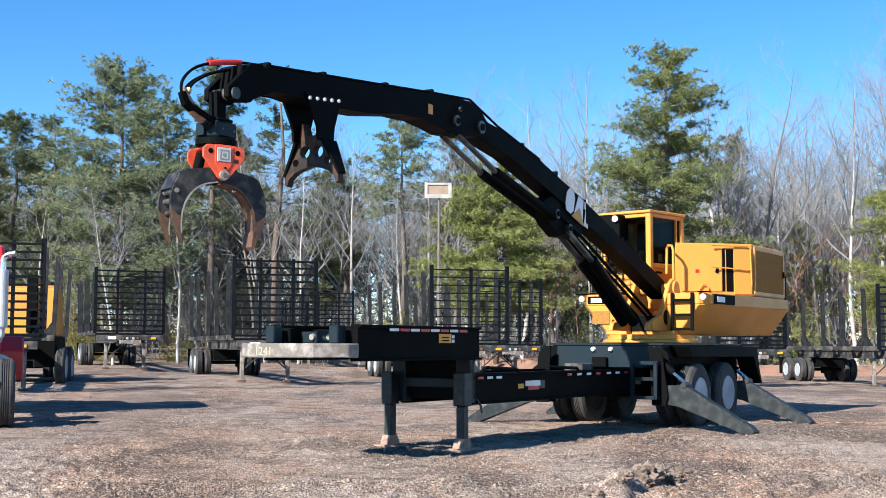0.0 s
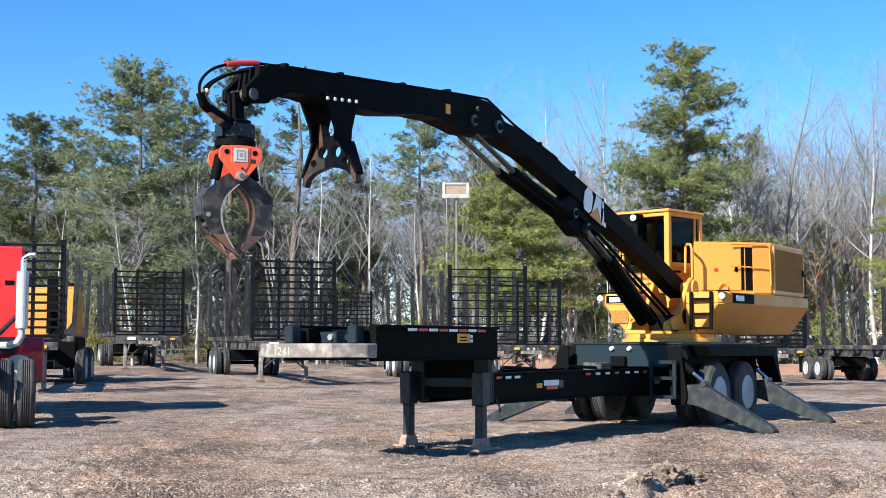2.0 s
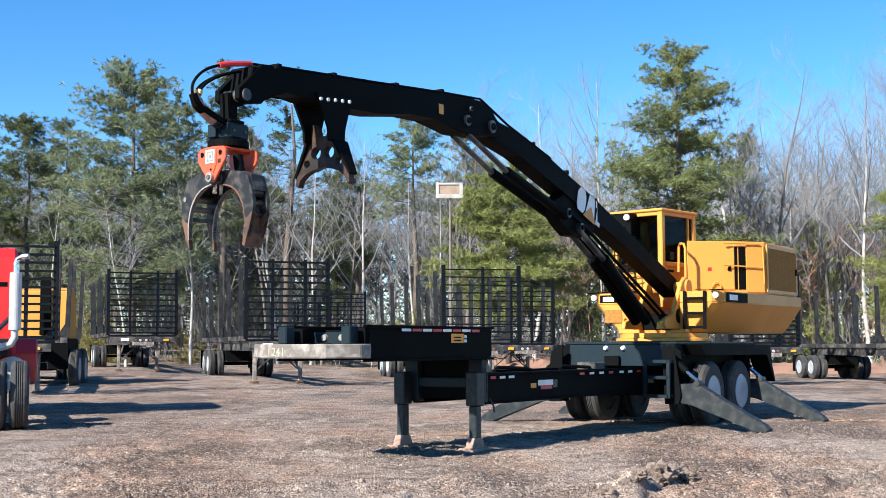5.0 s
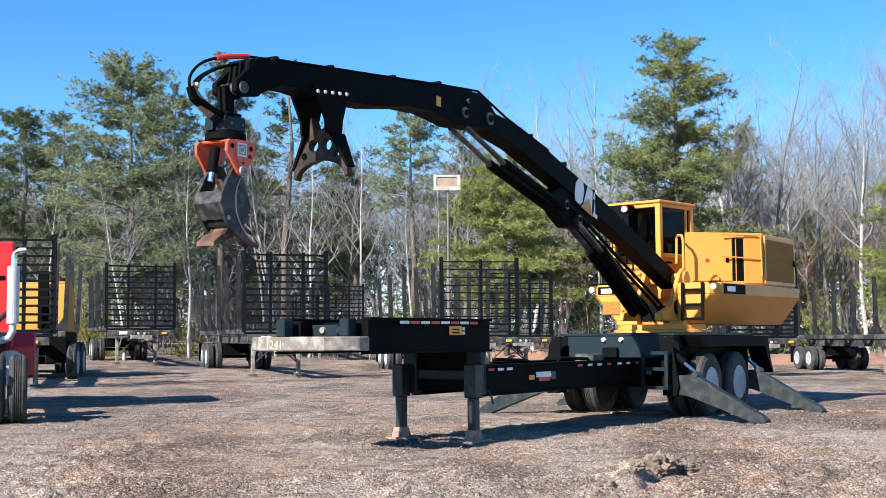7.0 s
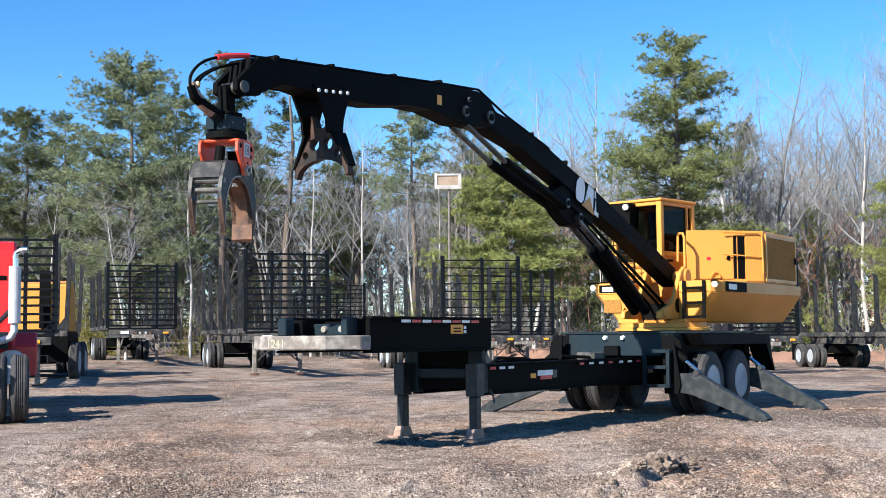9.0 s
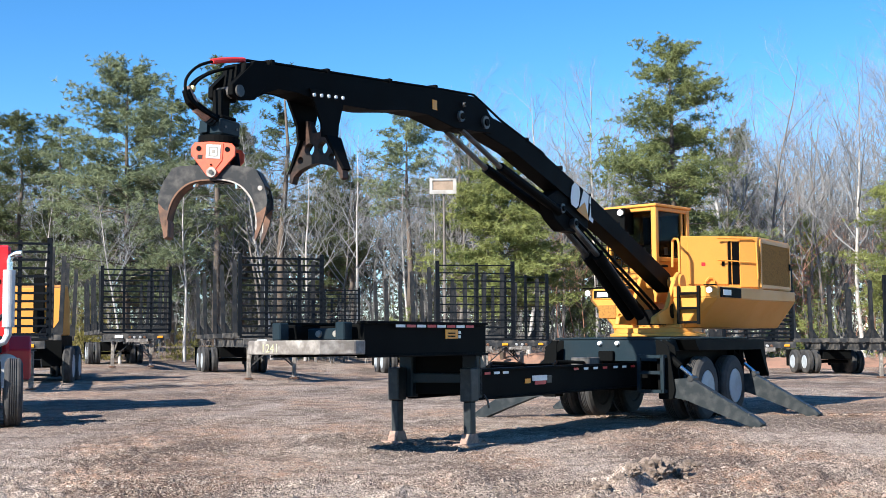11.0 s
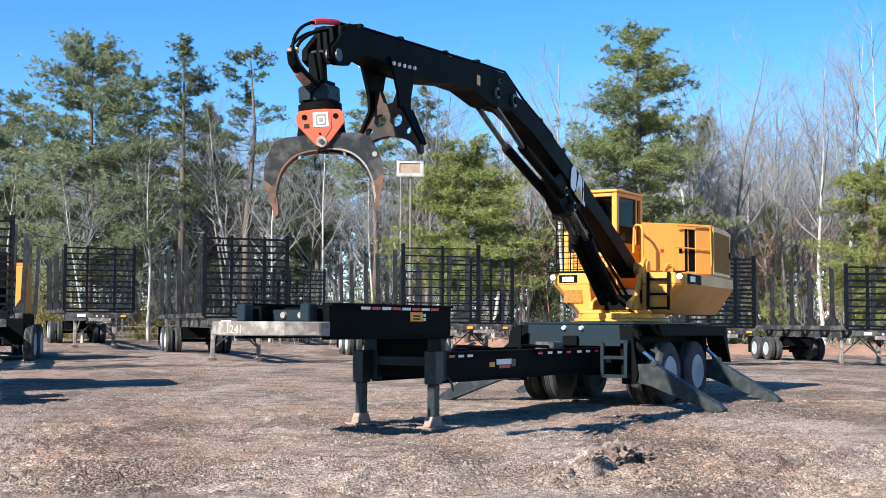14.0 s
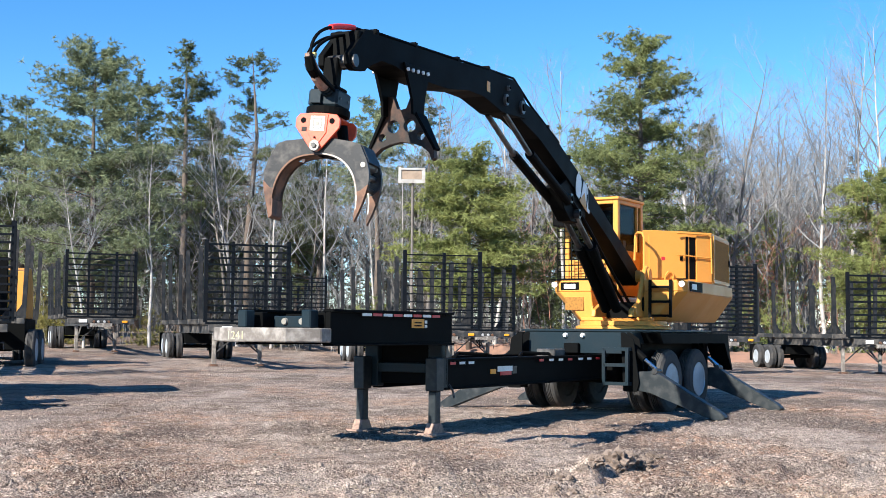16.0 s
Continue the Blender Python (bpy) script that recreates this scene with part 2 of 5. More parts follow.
def relief(x, y):
    z = ground_z(x, y)
    if y < 60 and abs(x) < 30:
        p = Vector((x, y, 0.0))
        z += 0.035 * noise.noise(p * 0.7) + 0.022 * noise.noise(p * 2.3)
        if y < 30:
            k = 1.0 if y < 16 else (30 - y) / 14
            rough = 1.35 * max(0.2, 0.75 + 1.1 * noise.noise(p * 0.45 + Vector((2, 7, 0))))
            z += k * rough * (0.03 * noise.noise(p * 5.2) + 0.024 * noise.noise(p * 11.0) + 0.016 * noise.noise(p * 23.0))
        # wheel ruts in the near ground
        if y < 13.5 and x > -1:
            k = min(1.0, (13.5 - y) / 2.0) * min(1.0, x + 1)
            s = (y - 9.0) - 0.55 * (x - 2.0)
            z += k * 0.055 * math.sin(s * 4.2 + noise.noise(p * 0.9) * 2.2) * (0.5 + noise.noise(p * 1.7 + Vector((5, 1, 0))))
            z += k * 0.04 * noise.turbulence(p * 3.1, 3, False)
        if y < 14 and x > -4:
            for ax, ay, bx, by, w, dp in RUTS:
                dx, dy = bx - ax, by - ay
                ll = dx * dx + dy * dy
                u = ((x - ax) * dx + (y - ay) * dy) / ll
                if -0.1 < u < 1.1:
                    s = ((x - ax) * dy - (y - ay) * dx) / math.sqrt(ll) + 0.07 * noise.noise(p * 4)
                    e = max(0.0, min(1.0, min(u + 0.1, 1.1 - u) * 5)) * max(0.0, 0.45 + 0.8 * noise.noise(p * 2.6) + 0.15 * noise.noise(p * 8))
                    z += e * dp * (0.42 * math.exp(-((s + 1.1 * w) / w) ** 2) - 0.7 * math.exp(-((s - 0.8 * w) / (0.9 * w)) ** 2))
    return z


def build_ground():
    ys, y = [-1500, -300, -60, -10, 2, 6, 8], 9.0
    while y < 75:
        ys.append(y)
        y += max(0.03, (y - 7.0) * 0.0095)
    ys += [90, 130, 300, 1500]
    bm_rows = []
    xs_n = 380
    verts, faces = [], []
    for y in ys:
        half = max(30.0, min(1500.0, y * 0.62)) if y > 20 else 30.0
        row = []
        for i in range(xs_n + 1):
            u = 2 * i / xs_n - 1
            if y > 6 and y < 20:
                x = u * (y * 0.45 + 1) if abs(u) < 0.98 else math.copysign(1500, u)
            else:
                x = u * half if abs(u) < 0.98 else math.copysign(1500, u)
            row.append(len(verts))
            verts.append((x, y, relief(x, y)))
        bm_rows.append(row)
    for r, s in zip(bm_rows, bm_rows[1:]):
        for i in range(xs_n):
            faces.append((r[i], r[i + 1], s[i + 1], s[i]))
    me = bpy.data.meshes.new("ground")
    me.from_pydata(verts, [], faces)
    me.polygons.foreach_set("use_smooth", [True] * len(me.polygons))
    me.materials.append(ground_material())
    return tagged(new("ground", me), "bare dirt yard strewn with straw and wood chips", "ground", kind="structure")


def ground_material():
    m = bpy.data.materials.new("yard_dirt")
    m.use_nodes = True
    nt = m.node_tree
    n, ln = nt.nodes, nt.links
    b = n["Principled BSDF"]
    b.inputs["Roughness"].default_value = 0.95
    b.inputs["Specular IOR Level"].default_value = 0.15
    tc = n.new("ShaderNodeTexCoord")

    def nz(scale, detail, stretch=(1, 1, 1)):
        mp = n.new("ShaderNodeMapping")
        mp.inputs["Scale"].default_value = stretch
        t = n.new("ShaderNodeTexNoise")
        t.inputs["Scale"].default_value, t.inputs["Detail"].default_value = scale, detail
        ln.new(tc.outputs["Object"], mp.inputs["Vector"])
        ln.new(mp.outputs["Vector"], t.inputs["Vector"])
        return t.outputs["Fac"]

    def rng(src, lo, hi, a=0.0, z=1.0):
        r = n.new("ShaderNodeMapRange")
        r.inputs["From Min"].default_value, r.inputs["From Max"].default_value = lo, hi
        r.inputs["To Min"].default_value, r.inputs["To Max"].default_value = a, z
        ln.new(src, r.inputs["Value"])
        return r.outputs["Result"]

    def mix(f, a, c):
        x = n.new("ShaderNodeMix")
        x.data_type = "RGBA"
        ln.new(f, x.inputs["Factor"])
        for sock, v in (("A", a), ("B", c)):
            if isinstance(v, tuple):
                x.inputs[sock].default_value = (*v, 1)
            else:
                ln.new(v, x.inputs[sock])
        return x.outputs["Result"]

    patch = rng(nz(0.4, 6, (1.2, 0.55, 1)), 0.45, 0.57)
    dark = rng(nz(0.5, 7, (1.1, 0.5, 1)), 0.5, 0.6)
    mid = rng(nz(5.0, 6), 0.4, 0.65)
    fine = nz(55.0, 4)
    straw = rng(nz(28.0, 3), 0.5, 0.68)
    col = mix(patch, (0.43, 0.345, 0.29), (0.39, 0.24, 0.165))
    col = mix(mid, col, (0.28, 0.215, 0.18))
    col = mix(rng(dark, 0, 1, 0, 0.8), col, (0.09, 0.066, 0.057))
    col = mix(rng(nz(0.22, 7, (1.1, 0.6, 1)), 0.5, 0.58, 0, 0.5), col, (0.13, 0.098, 0.084))
    col = mix(rng(straw, 0, 1, 0, 0.75), col, (0.56, 0.46, 0.375))
    col = mix(rng(nz(2.1, 6, (0.7, 1.3, 1)), 0.5, 0.6, 0, 0.62), col, (0.15, 0.104, 0.083))
    hsv = n.new("ShaderNodeHueSaturation")
    ln.new(col, hsv.inputs["Color"])
    ln.new(rng(fine, 0.3, 0.7, 0.2, 1.75), hsv.inputs["Value"])
    ln.new(hsv.outputs["Color"], b.inputs["Base Color"])
    bp = n.new("ShaderNodeBump")
    bp.inputs["Strength"].default_value, bp.inputs["Distance"].default_value = 0.9, 0.05
    hs = n.new("ShaderNodeMath")
    hs.operation = "ADD"
    ln.new(rng(nz(9.0, 6), 0, 1), hs.inputs[0])
    ln.new(fine, hs.inputs[1])
    ln.new(hs.outputs[0], bp.inputs["Height"])
    ln.new(bp.outputs["Normal"], b.inputs["Normal"])
    return m


build_ground()


# ---- wheels ----
def wheel(parent, x, y, z, r=0.5, w=0.26, face=-1, rim_mat=None):
    """A tyre with its rim as a part; the rim shows towards face along y."""
    m = pose(x, y, z)
    prof = [(r * 0.55, -w / 2 + 0.02), (r * 0.6, -w / 2), (r * 0.86, -w / 2), (r * 0.97, -w / 2 + 0.03), (r, -w / 2 + 0.06)]
    n = 5
    for i in range(1, n):       # tread grooves round the tyre
        g = -w / 2 + 0.06 + (w - 0.12) * i / n
        prof += [(r, g - 0.012), (r - 0.014, g - 0.007), (r - 0.014, g + 0.007), (r, g + 0.012)]
    prof += [(r, w / 2 - 0.06), (r * 0.97, w / 2 - 0.03), (r * 0.86, w / 2), (r * 0.6, w / 2), (r * 0.55, w / 2 - 0.02)]
    ty = part("tyre", lathe(bmesh.new(), prof, 28), RUBBER, parent, smooth=False)
    ty.matrix_basis = m
    k = face
    rp = [(r * 0.56, k * (w / 2 - 0.005)), (r * 0.54, k * (w / 2 + 0.005)), (r * 0.5, k * (w / 2 - 0.03)), (r * 0.47, k * (w / 2 - 0.15)),
          (r * 0.34, k * (w / 2 - 0.17)), (r * 0.28, k * (w / 2 - 0.13)), (r * 0.2, k * (w / 2 - 0.12)), (r * 0.17, k * (w / 2 - 0.02)), (r * 0.02, k * (w / 2 - 0.015))]
    bm = lathe(bmesh.new(), rp, 24)
    for i in range(8):
        a = i * math.pi / 4
        tube(bm, [(r * 0.24 * math.cos(a), k * (w / 2 - 0.14), r * 0.24 * math.sin(a)), (r * 0.24 * math.cos(a), k * (w / 2 - 0.09), r * 0.24 * math.sin(a))], 0.014, 6)
    part("rim", bm, rim_mat or RIM, ty, "pale painted steel rim")
    return ty


# ---- the loader's trailer ----
TRAILER = pose(0, 14.95, 0, 0, 0, 56)


def loader_trailer():
    t = empty("loader_trailer", TRAILER, "black low trailer on steel legs that carries the log loader", "trailer")
    for s in (-1, 1):
        bm = box(bmesh.new(), -2.23, 0.19, s * 0.6 - 0.03, s * 0.6 + 0.03, 1.11, 1.44)
        part("gooseneck_web", bm, BLACK, t)
        part("top_flange", rbox(-2.23, 0.19, s * 0.6 - 0.07, s * 0.6 + 0.07, 1.441, 1.47, 0.005), BLACK, t)
        part("bottom_flange", rbox(-2.23, 0.19, s * 0.6 - 0.07, s * 0.6 + 0.07, 1.083, 1.109, 0.005), BLACK, t)
    part("gooseneck_deck", rbox(-1.55, 0.14, -0.53, 0.53, 1.40, 1.43, 0.005), BLACK, t)
    part("end_plate", rbox(0.15, 0.19, -0.57, 0.57, 0.6, 1.40, 0.005), BLACK, t)
    part("nose_beam", rbox(-2.2, -2.14, -0.57, 0.57, 1.12, 1.2, 0.005), BLACK, t)
    bm = plan(bmesh.new(), [(-2.62, 0.64), (-2.72, 0.44), (-2.72, -0.42), (-2.42, -0.66), (-2.24, -0.66), (-2.24, 0.64)], 1.12, 1.27)
    part("front_plate", rounded(bm, 0.012), GALV, t, "worn bare-metal front plate with painted digits")
    for y in (-0.45, 0.42):
        part("post", rbox(-2.42, -2.27, y - 0.06, y + 0.06, 1.27, 1.46), STEEL_BLUE, t)
        part("post", rbox(-2.20, -2.10, y - 0.1, y + 0.1, 1.272, 1.44), BLACK, t)
    part("light_bar", rbox(-2.0, -1.92, -0.33, 0.33, 1.27, 1.40), STEEL_BLUE, t)
    for y in (-0.2, -0.08, 0.16):
        part("marker_light", tube(bmesh.new(), [(-2.0, y, 1.34), (-2.03, y, 1.34)], [0.04, 0.034], 12), GREYBOX, t)
    # reflective tape along the gooseneck and the rail
    for i in range(8):
        m_ = TAPE_RED if i % 2 else WHITE
        part("reflector", rbox(-1.72 + i * 0.2, -1.55 + i * 0.2, -0.676, -0.671, 1.405, 1.435, 0.001), m_, t)
    sign = part("warning_sign", rbox(-0.7, -0.44, -0.64, -0.632, 1.28, 1.385, 0.002), AMBER, t, "small orange warning plate")
    for i in range(2):
        part("lettering", rbox(-0.65, -0.5, -0.643, -0.6405, 1.335 - i * 0.035, 1.35 - i * 0.035, 0.0005), BLACK, sign)
    part("reflector", rbox(-0.42, -0.37, -0.637, -0.632, 1.285, 1.32, 0.001), WHITE, t)
    part("reflector", rbox(-0.42, -0.37, -0.637, -0.632, 1.335, 1.37, 0.001), WHITE, t)
    # landing legs
    for y in (-0.53, 0.53):
        part("leg_housing", rbox(-0.12, 0.06, y - 0.08, y + 0.08, 0.53, 0.93), SCUFF, t, "scuffed dark steel leg housing")
        part("leg_column", rbox(0.065, 0.21, y - 0.10 + (0.06 if y < 0 else -0.06), y + 0.10 + (0.06 if y < 0 else -0.06), 0.56, 1.085), STEEL_BLUE, t)
        part("leg", rbox(-0.09, 0.03, y - 0.055, y + 0.055, 0.1, 0.53), SCUFF, t)
        bm = rbox(-0.2, 0.16, y - 0.14, y + 0.14, 0.0, 0.035)
        prism(bm, [(-0.15, 0.035), (0.1, 0.035), (0.035, 0.15), (-0.095, 0.15)], y - 0.062, y + 0.065)
        part("foot", bm, MUDDY, t, "muddy steel foot plate")
        part("gusset", rounded(prism(bmesh.new(), [(0.07, 0.93), (0.21, 0.93), (0.09, 1.06), (0.07, 1.06)], y - 0.1, y - 0.08), 0.004), WORN, t)
    part("crossbar", rbox(0.08, 0.16, -0.43, 0.43, 0.74, 0.86), STEEL_BLUE, t)
    # main rails
    for s in (-1, 1):
        bm = box(bmesh.new(), 0.2, 5.0, s * 0.48 - 0.02, s * 0.48 + 0.02, 0.55, 0.91)
        box(bm, 0.2, 5.0, s * 0.48 - 0.06, s * 0.48 + 0.06, 0.885, 0.91)
        box(bm, 0.2, 5.0, s * 0.48 - 0.06, s * 0.48 + 0.06, 0.535, 0.56)
        part("rail", rounded(bm, 0.004), BLACK, t)
    for i in range(5):
        part("cross_member", rbox(0.6 + i, 0.68 + i, -0.46, 0.46, 0.6, 0.86), BLACK, t)
    part("deck_plate", rbox(0.9, 4.95, -0.45, 0.45, 0.862, 0.882), BLACK, t)
    for i, x in enumerate((0.3, 0.52, 0.74, 2.65, 2.95, 3.25, 3.55, 3.9, 4.2, 4.5)):
        part("reflector", rbox(x, x + 0.13, -0.549, -0.541, 0.84, 0.872, 0.001), WHITE if i % 3 else TAPE_RED, t)
    for i, (x, z, w, h, m_) in enumerate(((1.55, 0.76, 0.4, 0.07, WHITE), (1.62, 0.7, 0.3, 0.05, TAPE_RED), (1.36, 0.73, 0.14, 0.06, AMBER), (1.95, 0.74, 0.12, 0.1, WORN))):
        part("decal", rbox(x, x + w, -0.507, -0.5005 - i * 0.0006, z - h / 2, z + h / 2, 0.0004), m_, t)
    part("tie_hook", tube(bmesh.new(), [(0.3, -0.53, 0.6), (0.34, -0.56, 0.52), (0.33, -0.58, 0.44)], 0.014, 6), WORN, t)
    for p in ((2.1, 0.2), (3.3, -0.15), (4.3, 0.1)):
        part("hose", tube(bmesh.new(), [(p[0] - 0.5, p[1], 0.9), (p[0] - 0.2, p[1] + 0.12, 0.95), (p[0] + 0.2, p[1] - 0.1, 0.93), (p[0] + 0.6, p[1] + 0.05, 0.9)], 0.025, 6), BLACK, t)
    part("valve_block", rbox(3.6, 3.95, -0.3, 0.0, 0.882, 1.0), WORN, t)
    # deck under the turntable
    bm = box(bmesh.new(), 4.98, 8.3, -0.93, 0.93, 0.92, 1.26)
    box(bm, 4.96, 8.35, -0.99, 0.99, 1.26, 1.295)
    part("turntable_deck", rounded(bm, 0.008), STEEL_BLUE, t, "blue-black steel deck box")
    for y in (0.2, -0.1):
        part("marker_light", tube(bmesh.new(), [(4.98, y, 1.2), (4.93, y, 1.2)], [0.04, 0.03], 10), WHITE, t)
    part("tow_plate", rbox(4.9, 4.978, -0.05, 0.2, 0.92, 1.08), BLACK, t)
    for s in (-1, 1):
        bm = prism(bmesh.new(), [(5.3, 1.25), (8.45, 1.25), (8.55, 0.86), (8.7, 0.62), (8.66, 0.6), (8.45, 0.84), (8.28, 1.08), (5.45, 1.08)], s * 0.93, s * 1.25)
        part("mudguard", rounded(bm, 0.006), BLACK, t)
        # added black sheet: stands in for the shade under the mudguard
        part("wheel_well", rbox(5.32, 8.28, s * 0.936 - 0.004, s * 0.936 + 0.004, 0.62, 1.075, 0.001), BLACK, t)
        for x in (5.9, 7.12):
            wheel(t, x, s * 1.08, 0.49, 0.5, 0.26, s)
            wheel(t, x, s * 0.74, 0.49, 0.5, 0.26, s)
    for x in (5.9, 7.12):
        part("axle", tube(bmesh.new(), [(x, -1.0, 0.49), (x, 1.0, 0.49)], 0.06, 8), BLACK, t)
    part("suspension", rbox(5.3, 7.9, -0.5, 0.5, 0.5, 0.92), BLACK, t)
    # step frame beside the rail
    bm = bmesh.new()
    for a, b in (((4.62, -0.62, 1.0), (4.62, -1.0, 1.0)), ((4.62, -0.62, 0.48), (4.62, -1.0, 0.48)), ((4.62, -0.62, 0.76), (4.62, -1.0, 0.76)), ((4.62, -0.62, 0.46), (4.62, -0.62, 1.02)), ((4.62, -1.0, 0.46), (4.62, -1.0, 1.02)), ((4.85, -1.0, 0.46), (4.85, -1.0, 1.02)), ((4.62, -1.0, 0.48), (4.85, -1.0, 0.48)), ((4.62, -1.0, 1.0), (4.85, -1.0, 1.0))):
        bar(bm, a, b, 0.05, 0.05)
    part("step_frame", bm, STEEL_BLUE, t)
    # stabiliser arms
    for x in (4.87, 7.62):
        for s in (-1, 1):
            o = part("stabiliser_arm", stabiliser(), SCUFF, t, "dark steel stabiliser arm with a pointed end")
            o.matrix_basis = pose(x, s * 1.0, 0.0, 0, 0, -90 if s < 0 else 90)
            part("cylinder_rod", tube(bmesh.new(), [(0.16, 0, 0.86), (0.36, 0, 0.7)], 0.032, 10), CHROME, o, "bright chrome cylinder rod")
            part("cylinder", tube(bmesh.new(), [(0.0, 0, 1.0), (0.18, 0, 0.85)], 0.055, 12), BLACK, o)
            part("rod_pin", tube(bmesh.new(), [(0.37, -0.1, 0.67), (0.37, 0.1, 0.67)], 0.045, 10), WORN, o)
            for u in (0.7, 1.0, 1.25):
                part("weld_bead", rbox(u - 0.006, u + 0.006, -0.09, 0.09, 0.59 - (u - 0.5) * 0.567 - 0.02, 0.606 - (u - 0.5) * 0.567, 0.003), WORN, o)
            part("pivot_pin", tube(bmesh.new(), [(0.0, -0.12, 0.48), (0.0, 0.12, 0.48)], 0.05, 10), WORN, o)
            bk = prism(bmesh.new(), [(-0.12, 0.36), (0.1, 0.36), (0.14, 0.5), (0.05, 1.15), (-0.1, 1.25), (-0.16, 1.25)], -0.13, -0.105)
            prism(bk, [(-0.12, 0.36), (0.1, 0.36), (0.14, 0.5), (0.05, 1.15), (-0.1, 1.25), (-0.16, 1.25)], 0.105, 0.13)
            part("bracket", rounded(bk, 0.005), BLACK, o)
    # painted digits on the front plate
    font = bpy.data.curves.new("digits", "FONT")
    font.body, font.size, font.extrude = "1241", 0.125, 0.001
    tmp = bpy.data.objects.new("digits", font)
    scene.collection.objects.link(tmp)
    dg = bpy.context.evaluated_depsgraph_get()
    me = bpy.data.meshes.new_from_object(tmp.evaluated_get(dg))
    bpy.data.objects.remove(tmp)
    me.materials.clear()
    me.materials.append(mat("pale_yellow_paint", (0.44, 0.42, 0.27), 0.7))
    ob = new("digits", me)
    ob.parent = t
    ob.matrix_basis = pose(-2.724, 0.36, 1.146, 90, 0, -90)
    return t


def stabiliser():
    bm = prism(bmesh.new(), [(-0.1, 0.42), (-0.06, 0.58), (0.08, 0.66), (0.36, 0.68), (0.48, 0.61), (1.38, 0.1), (1.46, 0.03), (1.4, -0.02), (1.26, -0.02), (0.3, 0.36), (0.0, 0.4)], -0.085, 0.085)
    return rounded(bm, 0.012)


# ---- the log loader: everything that swings on the turntable ----
LOADER_AT = (3.78, 20.55)
LOADER_AZ = -123.0
BOOM_Y = 0.1


def mirror_mark(parent, m, text_w, colour=None):
    """A plain shape for a maker's mark: white bars over a yellow wedge."""
    bm = bmesh.new()
    w = text_w
    prism(bm, [(-0.5 * w, 0.1 * w), (-0.44 * w, 0.0), (-0.26 * w, 0.0), (-0.19 * w, 0.08 * w), (-0.19 * w, 0.3 * w), (-0.26 * w, 0.4 * w), (-0.42 * w, 0.4 * w), (-0.5 * w, 0.3 * w)], 0, 0.004)
    prism(bm, [(-0.17 * w, 0.0), (0.19 * w, 0.0), (0.12 * w, 0.4 * w), (-0.08 * w, 0.4 * w)], 0, 0.004)
    prism(bm, [(0.24 * w, 0.0), (0.4 * w, 0.0), (0.4 * w, 0.28 * w), (0.5 * w, 0.28 * w), (0.5 * w, 0.4 * w), (0.16 * w, 0.4 * w), (0.18 * w, 0.28 * w), (0.24 * w, 0.28 * w)], 0, 0.004)
    mark = part("maker_mark", bm, WHITE, parent, "plain white block mark")
    mark.matrix_basis = m
    bm = prism(bmesh.new(), [(-0.24 * w, -0.02 * w), (0.24 * w, -0.02 * w), (0.01 * w, 0.22 * w)], -0.004, 0.006)
    part("wedge", bm, YELLOW, mark, "yellow wedge")
    return mark


def boom_box(outline, half, parent, name, material=BLACK):
    bm = prism(bmesh.new(), outline, BOOM_Y - half, BOOM_Y + half)
    return part(name, rounded(bm, 0.012), material, parent)


